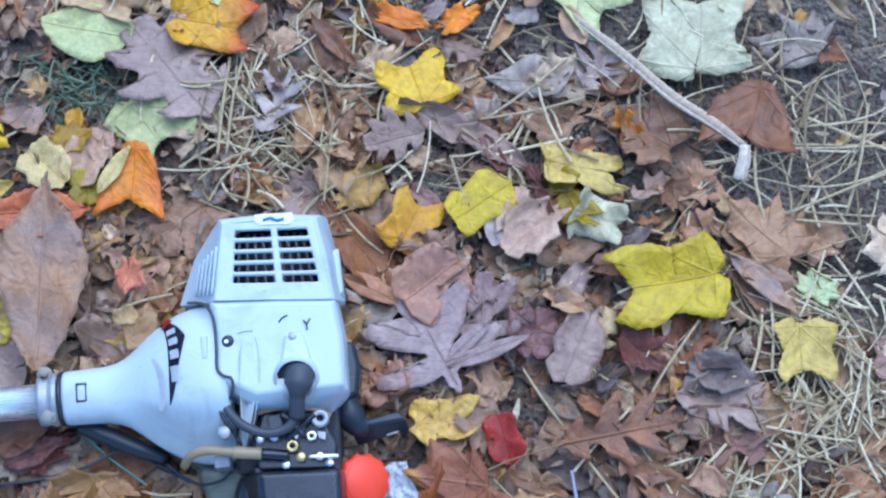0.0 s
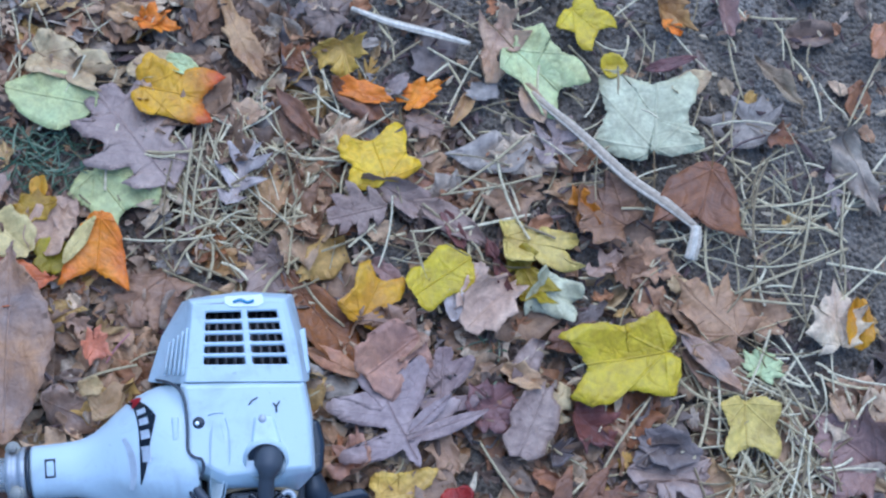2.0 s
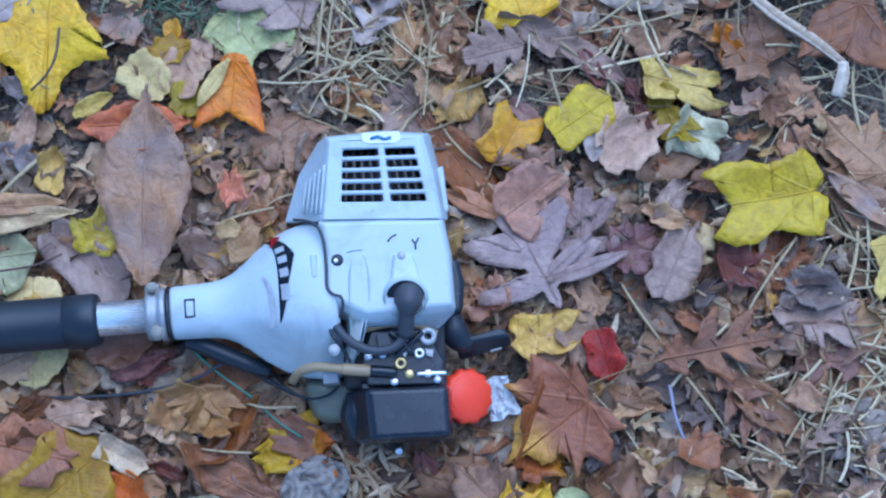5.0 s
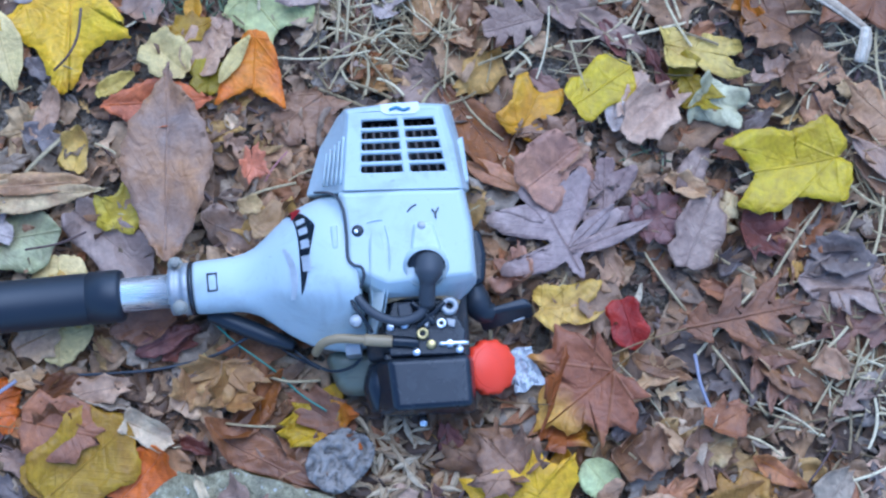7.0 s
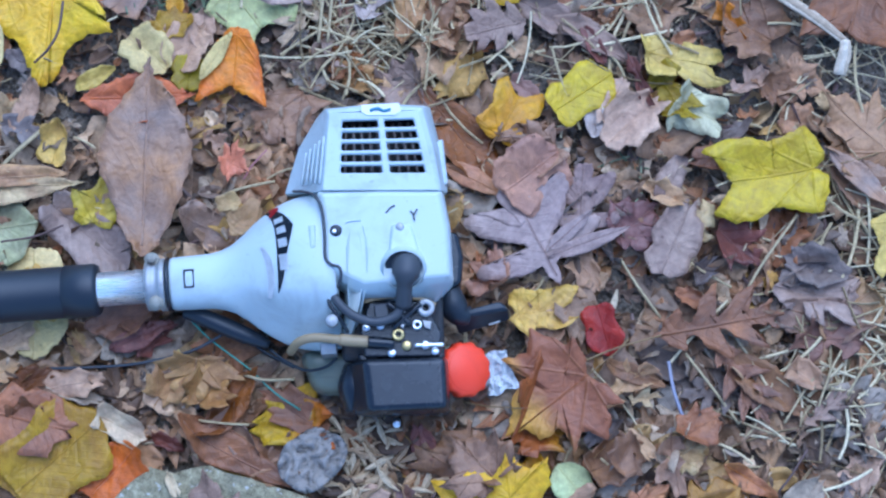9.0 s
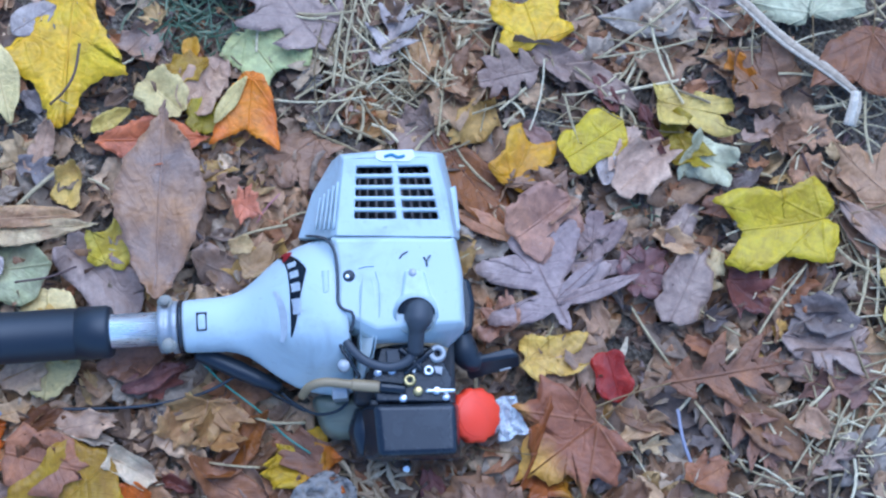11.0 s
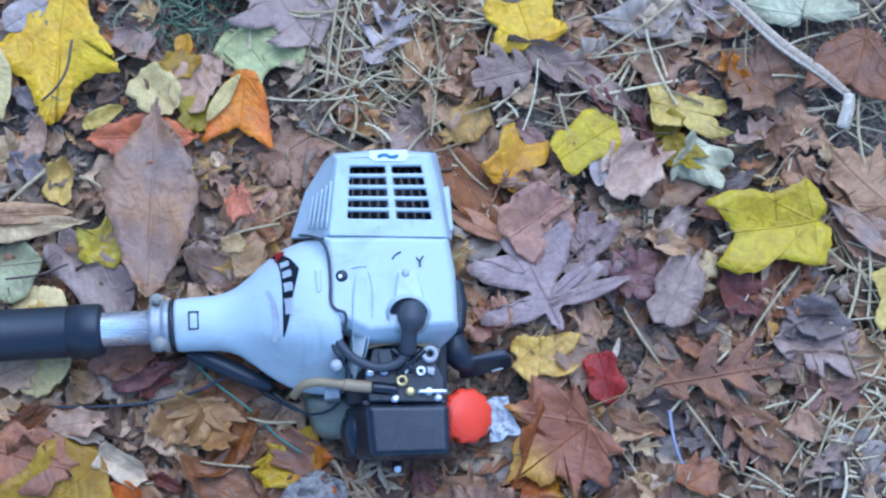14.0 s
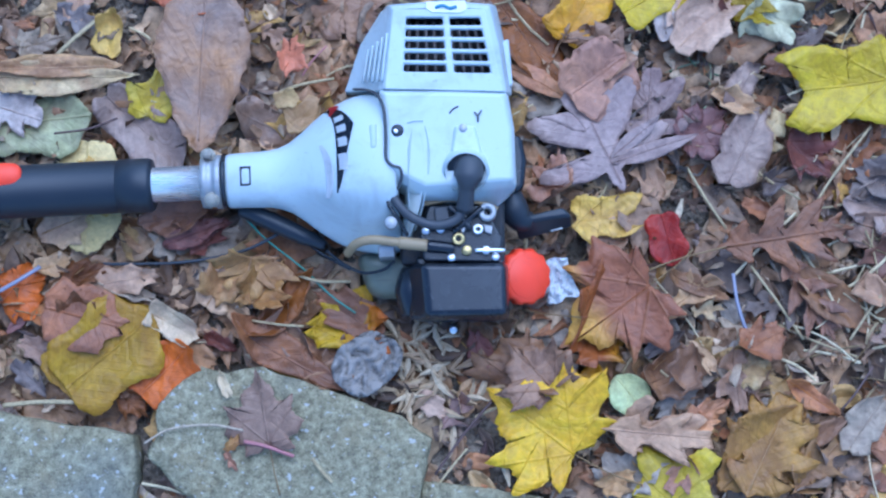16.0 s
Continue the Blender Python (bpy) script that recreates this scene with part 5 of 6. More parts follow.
leaf("ovate", 0.2232, 0.1008, 0.0354, 40, 0.7, "rosebrown", 2, 1.8, 0)
leaf("ovate", 0.2403, 0.0828, 0.0352, -140, 0.4, "greymauve", 2, 1.4, 0)
leaf("maple", 0.0763, -0.2706, 0.0335, 31, 0.8, "tan", 2, 1.7, 0)
leaf("ovate", 0.1493, -0.2393, 0.0381, -129, 0.7, "rusttan", 4, 1.6, 0)
leaf("ovate", 0.2235, -0.2327, 0.0393, 33, 0.6, "brown", 4, 1.4, 0)
leaf("ovate", 0.2571, -0.2357, 0.051, 56, 0.6, "greytan", 3, 1.4, 0)
leaf("ovate", 0.137, -0.2232, 0.0451, 35, 0.5, "orangebrown", 3, 1.4, 0)
leaf("ovate", -0.0411, -0.2292, 0.0357, 56, 0.6, "rose", 2, 1.2, 0)
leaf("ovate", -0.0587, -0.2008, 0.0294, -43, 0.6, "rosetan", 2, 1.2, 0)
leaf("ovate", -0.1335, -0.2034, 0.0507, 37, 0.5, "rosebrown", 3, 1.4, 0)
leaf("ovate", -0.1721, -0.1837, 0.0431, -27, 0.5, "mustard", 2, 1.2, 0)
leaf("maple", -0.164, -0.2498, 0.0602, 102, 0.95, "mauve", 2, 0.8, 1, 0.018)
leaf("ovate", -0.1957, -0.2121, 0.0241, 113, 0.35, "creamtan", 2, 1.2, 0, 0.018)
leaf("ovate", -0.1967, -0.2509, 0.0187, 52, 0.4, "tan", 2, 1.8, 0, 0.018)
leaf("ovate", -0.1981, -0.249, 0.0193, -55, 0.5, "rusttan", 2, 1.8, 0, 0.018)
leaf("ovate", -0.3247, -0.1888, 0.036, 154, 0.6, "brown", 2, 1.4, 0)
leaf("ovate", -0.3602, -0.19, 0.039, -38, 0.5, "greymauve", 2, 1.4, 0)
leaf("maple", -0.2844, -0.2082, 0.0329, -37, 0.8, "redbrown", 1, 1.7, 0)
leaf("ovate", -0.3657, -0.1693, 0.0293, 48, 0.6, "maroon", 2, 1.3, 0)
leaf("ovate", -0.3468, -0.1226, 0.0304, 18, 0.7, "tan", 3, 1.4, 0)
leaf("ovate", -0.3253, -0.1303, 0.0396, 21, 0.5, "redbrown", 3, 1.3, 0)
leaf("ovate", -0.2425, -0.2068, 0.0378, -172, 0.4, "brown", 1, 1.4, 0)
leaf("ovate", -0.1934, -0.1761, 0.032, 159, 0.4, "maroon", 2, 1.4, 0)
leaf("ovate", -0.1691, -0.1503, 0.0475, -43, 0.45, "brown", 3, 1.3, 0)
leaf("ovate", -0.1342, -0.1868, 0.0392, 34, 0.5, "brown", 3, 1.2, 0)
leaf("oakbroad", -0.4122, 0.0096, 0.069, -16, 0.7, "bluemauve", 3, 0.6, 0)
leaf("blunt", -0.3021, 0.0422, 0.0379, 82, 0.75, "creamyellow", 3, 1.4, 0)
leaf("ovate", -0.3738, 0.0433, 0.0407, 19, 0.6, "greytan", 3, 1.3, 0)
leaf("ovate", -0.3479, 0.0755, 0.0405, -15, 0.6, "greymauve", 3, 1.4, 0)
leaf("ovate", -0.3491, -0.1555, 0.061, 9, 0.42, "orangebrown", 3, 1, 0)

leaf("oakbroad", 0.2500, -0.0470, 0.0791, -13, 0.7, "mauve", 2, 1.2, 0)
leaf("torn", 0.3100, -0.0430, 0.0531, 160, 0.7, "greymauve", 3, 1.2, 0)
leaf("lobed", 0.3260, -0.0890, 0.0660, 180, 0.5, "rose", 3, 1.2, 0)
leaf("scrap", 0.2570, -0.1080, 0.0367, -29, 0.8, "rosetan", 5, 1.2, 0)
leaf("maple", 0.1170, -0.1140, 0.0842, -143, 1.05, "rustamber", 6, 0.5, 1)
leaf("torn", -0.0840, -0.1640, 0.0655, 149, 0.5, "redbrown", 3, 1.3, 0)
leaf("beech", 0.0110, 0.2110, 0.0575, 130, 0.42, "redbrown", 5, 1.2, 0)
leaf("scrap", 0.1650, -0.0430, 0.0680, 66, 0.6, "mauve", 5, 1.0, 0)
leaf("beech", 0.2970, 0.0570, 0.0665, -43, 0.42, "rosebrown", 5, 0.9, 0)
leaf("scrap", 0.0430, 0.0190, 0.0648, 38, 0.85, "rusttan", 5, 1.3, 0)
leaf("torn", 0.1250, 0.0590, 0.0594, 44, 0.7, "rosetan", 5, 1.1, 0)
leaf("beech", -0.2860, 0.0330, 0.1082, -177, 0.24, "tan", 6, 0.8, 0)
leaf("lobed", 0.0750, -0.2250, 0.0831, -3, 0.42, "rosetan", 6, 0.8, 0)
leaf("maple", 0.0450, -0.2010, 0.0523, 137, 1.25, "brown", 5, 1.0, 1)
leaf("oakbroad", 0.1830, -0.2710, 0.0815, 67, 0.8, "goldbrown", 5, 0.9, 0)
leaf("torn", 0.1280, -0.1950, 0.0394, 60, 0.8, "brown", 5, 1.4, 0)
leaf("lobed", 0.1690, -0.1560, 0.0538, -80, 0.5, "brown", 5, 1.1, 0)
leaf("beech", -0.1890, -0.1820, 0.0935, 55, 0.36, "redbrown", 4, 1.2, 0)
leaf("torn", -0.2960, -0.0810, 0.0492, 119, 0.9, "creamyellow", 4, 0.8, 0)
leaf("maple", -0.1840, -0.1010, 0.0439, -102, 1.2, "tan", 5, 1.2, 0)
leaf("scrap", -0.3380, -0.1490, 0.0645, -13, 0.85, "rust", 5, 0.8, 0)
leaf("blunt", -0.3190, -0.2100, 0.0850, 42, 0.75, "mustard", 4, 0.6, 0)
leaf("beech", -0.2090, -0.1540, 0.1078, -27, 0.42, "redbrown", 5, 1.1, 0)
leaf("torn", -0.2710, -0.0850, 0.0606, 13, 0.5, "redbrown", 5, 1.1, 0)
leaf("beech", -0.2540, -0.1020, 0.0578, 23, 0.42, "maroon", 4, 1.2, 0)
leaf("lobed", 0.1120, -0.1460, 0.0612, 38, 0.5, "tan", 5, 1.1, 0)
leaf("beech", 0.1190, -0.1080, 0.0526, -21, 0.4, "brown", 5, 1.2, 0)
leaf("torn", 0.1750, -0.1680, 0.0408, 31, 0.8, "rusttan", 6, 1.2, 0)
leaf("scrap", 0.2570, -0.0650, 0.0752, -14, 0.5, "brown", 3, 1.2, 0)
leaf("torn", -0.3450, -0.0960, 0.0398, 25, 0.8, "tan", 4, 1.0, 0)


# ---- loose litter ----
def open_soil(x, y):
    """0 in thick litter, 1 on the bare soil beyond."""
    d = min((x - 0.13) * 0.62 + (y - 0.22) * 0.78, x * 0.25 + (y - 0.13) * 0.97 + 0.02)
    return max(0.0, min(1.0, d / 0.07 + 0.4 + 0.6 * noise.noise(Vector((x * 8, y * 8, 3)))))


def on_stone(x, y):
    for outline in STONES:
        inside = False
        for (x0, y0), (x1, y1) in zip(outline, outline[1:] + outline[:1]):
            if (y0 > y) != (y1 > y) and x < (x1 - x0) * (y - y0) / (y1 - y0) + x0:
                inside = not inside
        if inside:
            return True
    return False


def build_scattered():
    """Small dry leaves lying loose between the larger ones, and the matted layer below them."""
    rng = random.Random(5)
    kinds = ["torn", "beech", "maple", "lobed", "oak", "scrap"]
    shades = ["brown", "rosebrown", "tan", "greymauve", "redbrown", "tan", "greytan", "maroon", "rosetan", "rusttan", "greytan", "goldbrown"]
    stock = []
    for i in range(24):
        k = kinds[i % 6]
        me, _ = leaf_mesh("leaf", k, rng.uniform(0.034, 0.074), rng.uniform(0.45, 0.8), rng.uniform(1.1, 2.4), 900 + i, detail=3, rings=3)
        shade = shades[i % 12]
        me.materials.append(leaf_skin(shade, k in PALMATE))
        stock.append((me, f"small crinkled {WORDS[shade]} {TREE[k]} leaf in the litter"))
    made = 0
    while made < 72:
        x, y = rng.uniform(-0.42, 0.46), rng.uniform(-0.32, 0.36)
        if rng.random() < open_soil(x, y) * 0.93 or on_stone(x, y):
            continue
        me, label = stock[made % 24]
        ob = new("leaf", me)
        ob.matrix_world = pose(x, y, rng.uniform(-0.003, 0.004) - sink(x, y), rng.uniform(-9, 9), rng.uniform(-9, 9), rng.uniform(0, 360))
        tagged(ob, label, "leaf", "small loose leaves")
        made += 1
    verts, faces, count = [], [], 0
    shapes = [leaf_arrays(kinds[i % 6], rng.uniform(0.028, 0.07), rng.uniform(0.4, 0.8), rng.uniform(0.9, 2.3), np.random.default_rng(300 + i), detail=2, rings=2) for i in range(20)]
    low = [leaf_arrays(kinds[i % 6], rng.uniform(0.028, 0.07), rng.uniform(0.4, 0.8), rng.uniform(0.9, 2.0), np.random.default_rng(500 + i), detail=1, rings=2) for i in range(20)]
    for i in range(7900):
        near = i < 3900
        if near:
            x, y = rng.uniform(-0.55, 0.58), rng.uniform(-0.45, 0.5)
        else:
            r, a = 0.5 + 1.9 * rng.random() ** 0.75, rng.uniform(0, 6.283)
            x, y = r * math.cos(a), r * math.sin(a)
        if rng.random() < open_soil(x, y) * 0.95 or on_stone(x, y):
            continue
        v, f = (shapes if near else low)[i % 20][:2]
        m = np.array(pose(x, y, rng.uniform(-0.009, 0.0) - sink(x, y), rng.uniform(-12, 12), rng.uniform(-12, 12), rng.uniform(0, 360)))
        s = rng.uniform(0.75, 1.25)
        verts.append((v * s) @ m[:3, :3].T + m[:3, 3])
        faces += [tuple(p + count for p in q) for q in f]
        count += len(v)
    for i in range(1900):
        # broken crumbs of older leaves
        x, y = rng.uniform(-0.45, 0.48), rng.uniform(-0.36, 0.36)
        if rng.random() < open_soil(x, y) * 0.8 or on_stone(x, y):
            continue
        v, f = low[i % 20][:2]
        m = np.array(pose(x, y, rng.uniform(-0.004, 0.006), rng.uniform(-16, 16), rng.uniform(-16, 16), rng.uniform(0, 360)))
        verts.append((v * rng.uniform(0.18, 0.5)) @ m[:3, :3].T + m[:3, 3])
        faces += [tuple(p + count for p in q) for q in f]
        count += len(v)
    me = bpy.data.meshes.new("leaf_litter")
    me.from_pydata(np.concatenate(verts).tolist(), [], faces)
    me.materials.append(m_litter)
    me.polygons.foreach_set("use_smooth", [True] * len(me.polygons))
    tagged(new("leaf_litter", me), "matted brown and mauve dry leaf litter on soil", "leaf litter", kind="stuff")


def blade_bits(name, count, place, size, wide, mat, label, category, seed, lift=(0.0, 0.008), camber=0.0012, tilt=5.0):
    """Many slim flat-bottomed slivers joined in one mesh: straw, seeds, chips."""
    rng = random.Random(seed)
    verts, faces = [], []
    for _ in range(count):
        x, y, a = place(rng)
        length, w = rng.uniform(*size), rng.uniform(*wide)
        m = pose(x, y, rng.uniform(*lift), rng.uniform(-tilt, tilt), rng.uniform(-tilt, tilt), a)
        b = len(verts)
        arch = rng.uniform(-0.12, 0.12) * length
        for k in range(5):
            t = k / 4 - 0.5
            half = w * (0.5 - 0.35 * abs(t) * 2 * (camber > 0.001))
            off = arch * (1 - 4 * t * t)
            for u, h in ((-1, 0), (0, camber), (1, 0), (0, -camber * 0.6)):
                verts.append(m @ Vector((t * length, u * half + off, h)))
        for k in range(4):
            for e in range(4):
                faces.append((b + k * 4 + e, b + k * 4 + (e + 1) % 4, b + k * 4 + 4 + (e + 1) % 4, b + k * 4 + 4 + e))
        faces += [(b + 3, b + 2, b + 1, b), (b + 16, b + 17, b + 18, b + 19)]
    me = bpy.data.meshes.new(name)
    me.from_pydata([tuple(v) for v in verts], [], faces)
    me.materials.append(mat)
    return tagged(new(name, me), label, category, kind="stuff")


def patch_of(spots):
    """A place drawn near one of the spots (x, y, spread, weight)."""
    total = sum(s[3] for s in spots)

    def draw(rng):
        pick = rng.random() * total
        for x, y, spread, weight in spots:
            pick -= weight
            if pick <= 0:
                break
        return rng.gauss(x, spread), rng.gauss(y, spread), rng.uniform(0, 360)

    return draw


build_scattered()


def build_crumbs():
    """Loose crumbs of soil and grit on the open ground."""
    rng = random.Random(21)
    corner = [Vector(c) for c in ((1, 0, 0), (0, 1, 0), (-1, 0, 0), (0, -1, 0), (0, 0, 1), (0, 0, -1))]
    tri = ((0, 1, 4), (1, 2, 4), (2, 3, 4), (3, 0, 4), (1, 0, 5), (2, 1, 5), (3, 2, 5), (0, 3, 5))
    verts, faces = [], []
    while len(verts) < 6 * 5200:
        x, y = rng.uniform(-0.5, 0.6), rng.uniform(-0.3, 0.55)
        if rng.random() > open_soil(x, y) * 0.9 + 0.08:
            continue
        r = 0.0008 + 0.0032 * rng.random() ** 3
        b = len(verts)
        turn = rng.uniform(0, 6.28)
        for c in corner:
            q = Vector((c.x * math.cos(turn) - c.y * math.sin(turn), c.x * math.sin(turn) + c.y * math.cos(turn), c.z * 0.8)) * r * rng.uniform(0.6, 1.3)
            verts.append((x + q.x, y + q.y, ground_height(x, y) + r * 0.4 + q.z))
        faces += [(b + i, b + j, b + k) for i, j, k in tri]
    me = bpy.data.meshes.new("soil_crumbs")
    me.from_pydata(verts, [], faces)
    me.materials.append(m_crumb)
    tagged(new("soil_crumbs", me), "loose grey-brown soil crumbs and grit", "soil crumbs", kind="stuff")


m_crumb = straw_material("soil_crumb", lin(80, 68, 54), lin(124, 108, 88), lin(176, 160, 136))
build_crumbs()
straw_spots = patch_of([(*(-0.0287, 0.1771), 0.035, 8), (*(-0.0462, 0.1398), 0.03, 5), (*(-0.092, 0.1903), 0.03, 3), (*(0.3646, -0.04), 0.04, 12), (*(0.4026, -0.0174), 0.035, 4), (*(0.3866, 0.14), 0.05, 6), (*(0.0071, 0.239), 0.05, 3), (*(0.1639, 0.2178), 0.06, 3), (*(0.3105, -0.1143), 0.04, 8), (*(0.0987, 0.1461), 0.04, 3), (*(-0.2122, 0.3015), 0.05, 2), (0.2, 0.0, 0.25, 6), (0.25, 0.33, 0.12, 4)])
blade_bits("straw", 740, straw_spots, (0.018, 0.080), (0.0010, 0.0024), m_straw, "scattered pale dry straw between the leaves", "straw", 11, (0.002, 0.014), 0.0007)
blade_bits("straw", 260, patch_of([(0.1, 0.1, 0.3, 1)]), (0.01, 0.04), (0.001, 0.002), m_straw, "short bits of dry straw strewn over the litter", "straw", 12, (0.0, 0.012), 0.0005)
blade_bits("winged_seeds", 95, patch_of([(*(-0.064, -0.1753), 0.018, 6), (*(-0.0463, -0.2), 0.02, 3), (*(0.1463, -0.0572), 0.04, 1)]), (0.016, 0.030), (0.004, 0.006), m_samara, "pale dry winged tree seeds in a heap", "seed", 13, (0.002, 0.012), 0.0012, 18.0)
blade_bits("chaff", 700, patch_of([(0.25, 0.3, 0.18, 5), (0.1, 0.05, 0.3, 4), (-0.1, 0.2, 0.2, 2)]), (0.004, 0.014), (0.0015, 0.005), m_samara, "small pale chaff and bark bits on the soil", "chaff", 14, (-0.006, 0.004), 0.0011, 15.0)
blade_bits("bark_chips", 900, patch_of([(0.25, 0.3, 0.2, 5), (0.1, 0.0, 0.3, 3), (-0.1, 0.0, 0.3, 3)]), (0.006, 0.025), (0.002, 0.006), m_bark, "small dark bark chips on the soil", "bark chip", 15, (-0.006, 0.004), 0.0012, 15.0)
blade_bits("grass", 130, patch_of([(*(-0.2131, 0.2071), 0.02, 5), (*(-0.2167, 0.1838), 0.018, 4), (*(-0.2016, 0.1925), 0.02, 5), (*(0.1439, 0.0403), 0.008, 0.5)]), (0.012, 0.032), (0.0010, 0.0018), m_grass, "short green grass blades in a small tuft", "grass", 16, (-0.002, 0.010), 0.0005, 35.0)


def stick(name, points, radius, mat, label, category, flat=0.5, sides=6):
    return tagged(mesh_object(name, tube(points, radius, sides, flat=flat), mat), label, category)


def reed(points, radius, label):
    """A flattened grass stem of three split strands."""
    bm = bmesh.new()
    pts = [Vector(p) for p in points]
    across = (pts[-1] - pts[0]).cross(Vector((0, 0, 1))).normalized()
    for k, lift in ((-1, 0.0), (0, 0.0009), (1, 0.0003)):
        wide = [r * 0.62 for r in radius]
        tube([p + across * k * r * (0.62 + 0.12 * math.sin(3 * i + k)) + Vector((0, 0, lift)) for i, (p, r) in enumerate(zip(pts, radius))], wide, 7, bm, 5, 0.4)
    return tagged(mesh_object("dry_reed", bm, m_reed), label, "dry reed")


reed([(0.181, 0.2542, 0.016), (0.2215, 0.2184, 0.019), (0.2571, 0.1842, 0.022), (0.2887, 0.1613, 0.022), (0.3139, 0.1429, 0.018)], [0.0026, 0.0034, 0.0040, 0.0036, 0.0026], "long pale flattened reed lying on the leaves")
reed([(0.0348, 0.325, 0.012), (0.0662, 0.3128, 0.013), (0.1032, 0.304, 0.013), (0.1322, 0.2969, 0.01)], [0.0016, 0.0026, 0.0030, 0.0016], "pale flattened reed lying on the soil")
reed([(0.3133, 0.1445, 0.019), (0.3117, 0.1331, 0.018), (0.3084, 0.1176, 0.014)], [0.0034, 0.0044, 0.0044], "pale broken end of a grass stem")
stick("straw_stalk", [(0.3572, 0.1625, 0.008), (0.4039, 0.1655, 0.01), (0.4517, 0.1618, 0.008)], 0.0011, m_straw, "single pale straw stalk on the soil", "straw", 0.6)
stick("straw_stalk", [(0.391, 0.0913, 0.01), (0.4041, 0.133, 0.012), (0.4141, 0.1808, 0.01)], 0.0013, m_straw, "single pale straw stalk on the soil", "straw", 0.6)
stick("straw_stalk", [(0.4331, 0.1103, 0.01), (0.4354, 0.1475, 0.012), (0.4404, 0.186, 0.01)], 0.0011, m_straw, "single pale straw stalk on the soil", "straw", 0.6)
stick("straw_stalk", [(0.3434, 0.0902, 0.014), (0.3901, 0.1087, 0.016), (0.4385, 0.1283, 0.014)], 0.0012, m_straw, "single pale straw stalk on the soil", "straw", 0.6)
stick("straw_stalk", [(0.3525, 0.1487, 0.006), (0.4042, 0.1474, 0.006), (0.4277, 0.1449, 0.006)], 0.0012, m_straw, "single pale straw stalk on the soil", "straw", 0.6)
stick("straw_stalk", [(0.2236, -0.0681, 0.018), (0.2415, -0.0358, 0.02), (0.2711, 0.0056, 0.02)], 0.0011, m_straw, "single pale straw stalk among leaves", "straw", 0.6)
stick("straw_stalk", [(0.1358, -0.028, 0.012), (0.149, -0.0501, 0.014), (0.1661, -0.0738, 0.012)], 0.0011, m_straw, "single pale straw stalk among leaves", "straw", 0.6)
stick("straw_stalk", [(0.1845, -0.1012, 0.014), (0.2029, -0.1258, 0.016), (0.2239, -0.1544, 0.014)], 0.0011, m_straw, "single pale straw stalk among leaves", "straw", 0.6)
stick("straw_stalk", [(0.1824, -0.0259, 0.012), (0.2016, -0.0391, 0.012), (0.2209, -0.05, 0.012)], 0.0010, m_straw, "single pale straw stalk among leaves", "straw", 0.6)
stick("straw_stalk", [(-0.0911, 0.1409, 0.014), (-0.0867, 0.1866, 0.015), (-0.0778, 0.2288, 0.014)], 0.0012, m_straw, "single pale straw stalk among leaves", "straw", 0.6)
stick("straw_stalk", [(-0.0982, 0.1408, 0.014), (-0.0946, 0.1819, 0.015), (-0.0897, 0.2216, 0.014)], 0.0013, m_straw, "single pale straw stalk among leaves", "straw", 0.6)
stick("straw_stalk", [(0.1115, 0.1692, 0.012), (0.1481, 0.195, 0.014), (0.1764, 0.2195, 0.012)], 0.0012, m_straw, "single pale straw stalk among leaves", "straw", 0.6)
stick("straw_stalk", [(0.107, 0.1691, 0.012), (0.1526, 0.1765, 0.013), (0.1896, 0.1867, 0.012)], 0.0010, m_straw, "single pale straw stalk among leaves", "straw", 0.6)
stick("straw_stalk", [(0.325, 0.2308, 0.006), (0.345, 0.2044, 0.007), (0.3679, 0.1802, 0.006)], 0.0011, m_straw, "single pale straw stalk on the soil", "straw", 0.6)
stick("straw_stalk", [(0.2137, 0.2989, 0.006), (0.2319, 0.2795, 0.007), (0.2527, 0.257, 0.006)], 0.0011, m_straw, "single pale straw stalk on the soil", "straw", 0.6)
stick("straw_stalk", [(0.3484, 0.3067, 0.006), (0.3519, 0.2819, 0.007), (0.3592, 0.2555, 0.006)], 0.0011, m_straw, "single pale straw stalk on the soil", "straw", 0.6)
stick("straw_stalk", [(0.3885, 0.3224, 0.006), (0.3993, 0.3025, 0.007), (0.4034, 0.2808, 0.006)], 0.0011, m_straw, "single pale straw stalk on the soil", "straw", 0.6)
stick("straw_stalk", [(0.367, 0.3268, 0.006), (0.3859, 0.3249, 0.007), (0.4079, 0.3258, 0.006)], 0.0012, m_straw, "single pale straw stalk on the soil", "straw", 0.6)
stick("straw_stalk", [(0.4466, 0.2328, 0.006), (0.4621, 0.2642, 0.008), (0.479, 0.2946, 0.006)], 0.0011, m_straw, "single pale straw stalk on the soil", "straw", 0.6)
stick("straw_stalk", [(0.3507, 0.086, 0.012), (0.3738, 0.0838, 0.012), (0.3993, 0.0817, 0.012)], 0.0012, m_straw, "single pale straw stalk on the soil", "straw", 0.6)
stick("straw_stalk", [(0.3823, 0.0175, 0.012), (0.3909, 0.0039, 0.012), (0.3994, -0.0118, 0.012)], 0.0011, m_straw, "single pale straw stalk on the soil", "straw", 0.6)
stick("straw_stalk", [(0.284, -0.141, 0.016), (0.2936, -0.1154, 0.016), (0.3028, -0.0983, 0.016)], 0.0010, m_straw, "single pale straw stalk among leaves", "straw", 0.6)
stick("straw_stalk", [(0.3058, -0.1326, 0.016), (0.3196, -0.1112, 0.016), (0.3354, -0.0941, 0.016)], 0.0010, m_straw, "single pale straw stalk among leaves", "straw", 0.6)
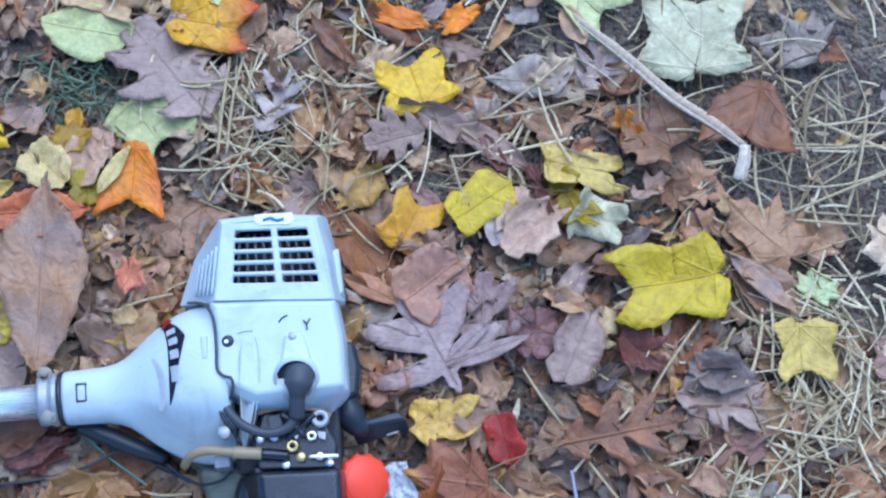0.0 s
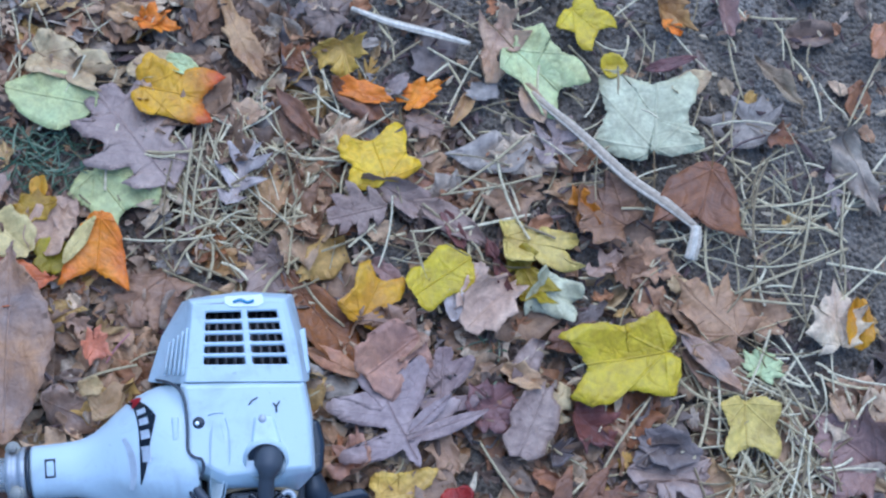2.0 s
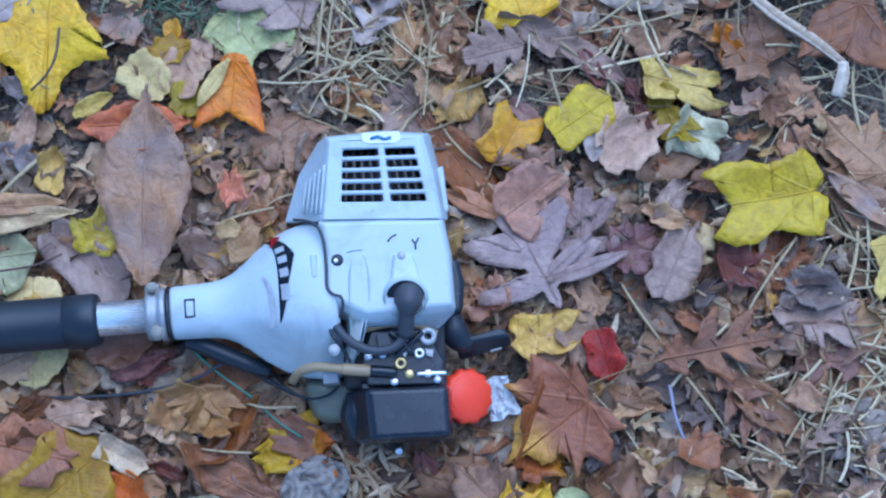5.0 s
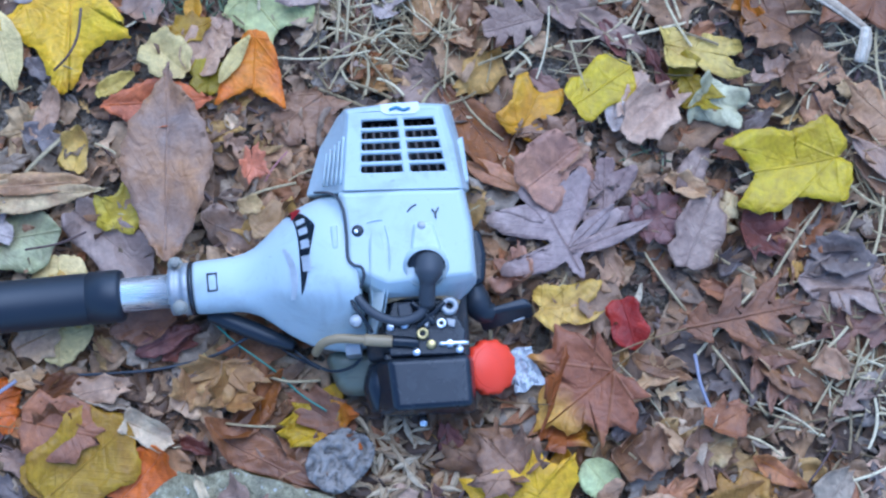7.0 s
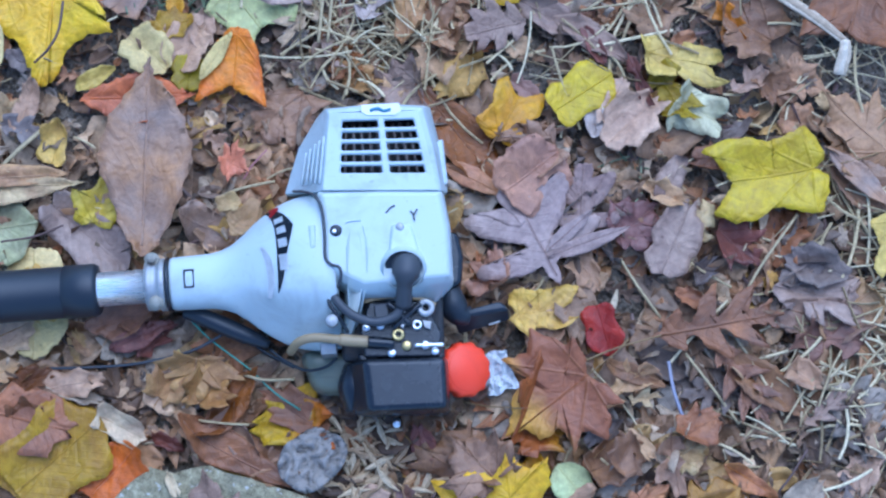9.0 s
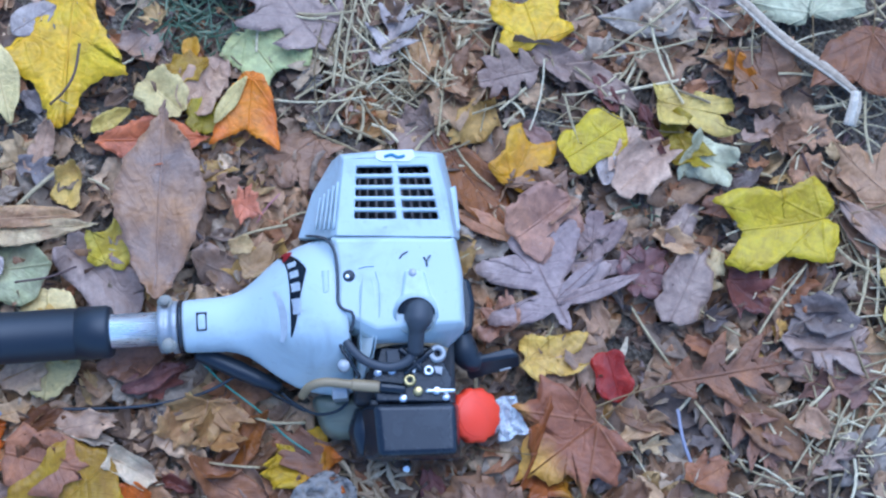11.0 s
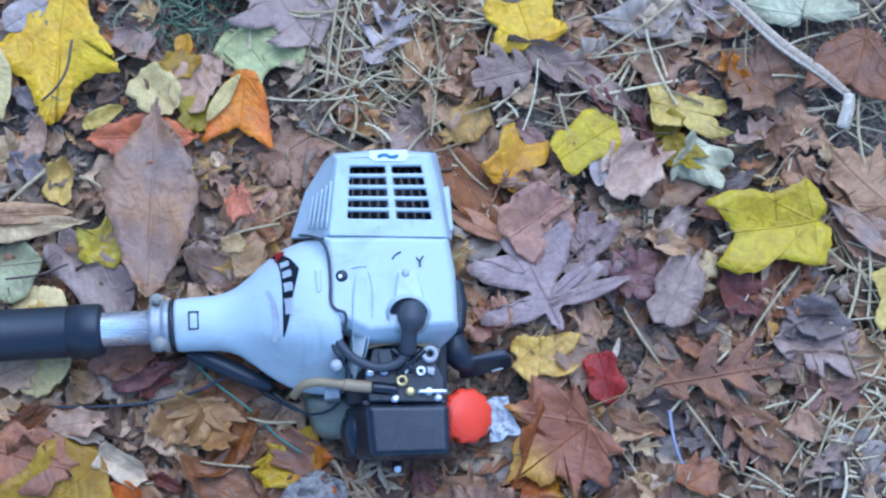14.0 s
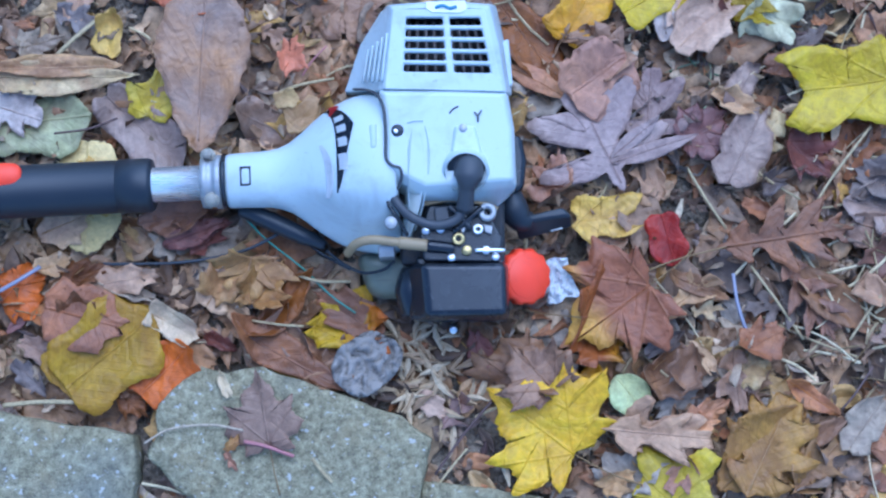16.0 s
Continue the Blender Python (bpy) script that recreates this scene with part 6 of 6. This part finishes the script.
stick("straw_stalk", [(0.2578, -0.1537, 0.016), (0.2759, -0.1261, 0.016), (0.2894, -0.1111, 0.016)], 0.0010, m_straw, "single pale straw stalk among leaves", "straw", 0.6)
stick("straw_stalk", [(-0.1713, 0.0189, 0.01), (-0.1539, 0.0251, 0.012), (-0.1302, 0.0308, 0.01)], 0.0012, m_straw, "single pale straw stalk among leaves", "straw", 0.6)
stick("straw_stalk", [(-0.1827, -0.1543, 0.018), (-0.1635, -0.1566, 0.02), (-0.1446, -0.1574, 0.018)], 0.0010, m_straw, "single pale straw stalk among leaves", "straw", 0.6)
stick("dry_grass", [(-0.2559, -0.2468, 0.028), (-0.2378, -0.236, 0.029), (-0.2091, -0.2318, 0.03), (-0.1844, -0.235, 0.029)], 0.0008, m_reed, "curved white dry grass blade lying on the stone", "dry grass", 0.6)
stick("dry_grass", [(-0.1831, -0.2432, 0.03), (-0.1674, -0.2459, 0.03), (-0.1466, -0.2525, 0.03)], 0.0014, m_pink, "pink dry stalk lying on the stone", "stalk", 0.7)
stick("dry_grass", [(-0.1336, -0.2537, 0.028), (-0.1258, -0.2628, 0.028), (-0.1181, -0.2707, 0.028)], 0.0013, m_straw, "short white straw on the stone", "straw", 0.6)
stick("dry_grass", [(-0.3639, -0.2227, 0.014), (-0.3368, -0.2193, 0.015), (-0.3083, -0.2183, 0.012)], 0.0018, m_straw, "pale flat grass blade beside the stone", "dry grass", 0.5)
stick("green_cord", [(-0.1883, -0.0809, 0.028), (-0.1748, -0.094, 0.022), (-0.1473, -0.1142, 0.018), (-0.126, -0.1333, 0.016), (-0.1069, -0.1459, 0.014)], 0.0008, m_green, "thin green cord trailing over the leaves", "cord", 1.0)
stick("pale_cord", [(-0.1515, -0.1193, 0.018), (-0.1343, -0.1237, 0.02), (-0.111, -0.123, 0.02)], 0.0012, m_straw, "pale frayed cord across the leaves", "cord", 1.0)
stick("blue_cord", [(0.1712, -0.1073, 0.016), (0.1746, -0.1301, 0.018), (0.1829, -0.1534, 0.016)], 0.0014, m_blue, "thin blue strip lying among leaves", "cord", 0.7)
stick("lilac_cord", [(-0.3717, -0.1399, 0.02), (-0.3571, -0.1312, 0.022), (-0.3407, -0.1196, 0.02)], 0.0016, m_blue, "lilac-blue strip lying among leaves", "cord", 0.6)
stick("magenta_thread", [(-0.1538, 0.0314, 0.014), (-0.1472, 0.042, 0.016), (-0.1367, 0.0548, 0.014)], 0.0007, m_pink, "thin magenta thread among leaves", "thread", 1.0)
stick("twig", [(-0.2963, 0.1695, 0.024), (-0.2985, 0.1467, 0.025), (-0.306, 0.1313, 0.024), (-0.3178, 0.1217, 0.018)], 0.0011, m_bark, "thin dark curved twig on the leaves", "twig", 1.0)
stick("twig", [(-0.3369, -0.0193, 0.018), (-0.311, -0.0153, 0.02), (-0.2899, -0.0066, 0.02)], 0.0009, m_bark, "thin dark twig on the leaf litter", "twig", 1.0)
stick("twig", [(-0.3389, 0.0396, 0.018), (-0.326, 0.0524, 0.02), (-0.3097, 0.0683, 0.018)], 0.0018, m_straw, "pale bare twig on the leaf litter", "twig", 0.7)
stick("twig", [(0.2515, -0.2051, 0.02), (0.2612, -0.1924, 0.022), (0.2739, -0.1734, 0.02)], 0.0009, m_bark, "thin reddish leaf stalk on the litter", "twig", 1.0)
stick("twig", [(-0.0441, -0.2623, 0.014), (-0.0243, -0.2328, 0.016), (-0.0044, -0.2074, 0.016)], 0.0010, m_bark, "thin brown twig on the litter", "twig", 1.0)
stick("twig", [(0.3318, 0.1982, 0.012), (0.3534, 0.215, 0.013), (0.3752, 0.2228, 0.012)], 0.0010, m_bark, "thin brown leaf stalk on the soil", "twig", 1.0)


def build_paper():
    """A crumpled scrap of white paper beside the filler cap."""
    bm = bmesh.new()
    bmesh.ops.create_grid(bm, x_segments=16, y_segments=16, size=0.5)
    for v in bm.verts:
        p = v.co.copy()
        r = 0.95 + 0.25 * noise.noise(p.normalized() * 1.6)
        h = noise.noise(p * 5) * 0.005 + abs(noise.noise(p * 11)) * 0.004
        v.co = Vector((p.x * 0.026 * r, p.y * 0.031 * r, h + 0.004))
    bmesh.ops.solidify(bm, geom=bm.faces[:], thickness=0.0003)
    ob = mesh_object("paper_scrap", bm, m_foil, False)
    ob.matrix_world = pose(*(0.042, -0.1167), 0.012, 0, 0, 20)
    tagged(ob, "crumpled white paper scrap beside the fuel cap", "paper scrap")
    bm = bmesh.new()
    bmesh.ops.create_grid(bm, x_segments=22, y_segments=22, size=0.5)
    for v in bm.verts:
        p = v.co * (max(abs(v.co.x), abs(v.co.y)) / max(v.co.length, 1e-6))
        r = 1.05 + 0.22 * noise.noise(p.normalized() * 1.3 + Vector((3, 0, 0)))
        ridge = abs(math.sin(p.x * 16 + noise.noise(p * 5) * 6)) * 0.008
        v.co = Vector((p.x * 0.054 * r, p.y * 0.040 * r, noise.noise(p * 4) * 0.006 + ridge + 0.004))
    bmesh.ops.solidify(bm, geom=bm.faces[:], thickness=0.0005)
    ob = mesh_object("bark_piece", bm, m_bluegrey, True)
    ob.matrix_world = pose(*(-0.097, -0.1832), 0.012, 0, 0, 40)
    tagged(ob, "blue-grey weathered ridged bark piece beside the stone", "bark")


m_bluegrey = plastic("blue_grey_bark", lin(150, 142, 132), lin(48, 45, 43), 0.7, 0.95, 150.0)
build_paper()
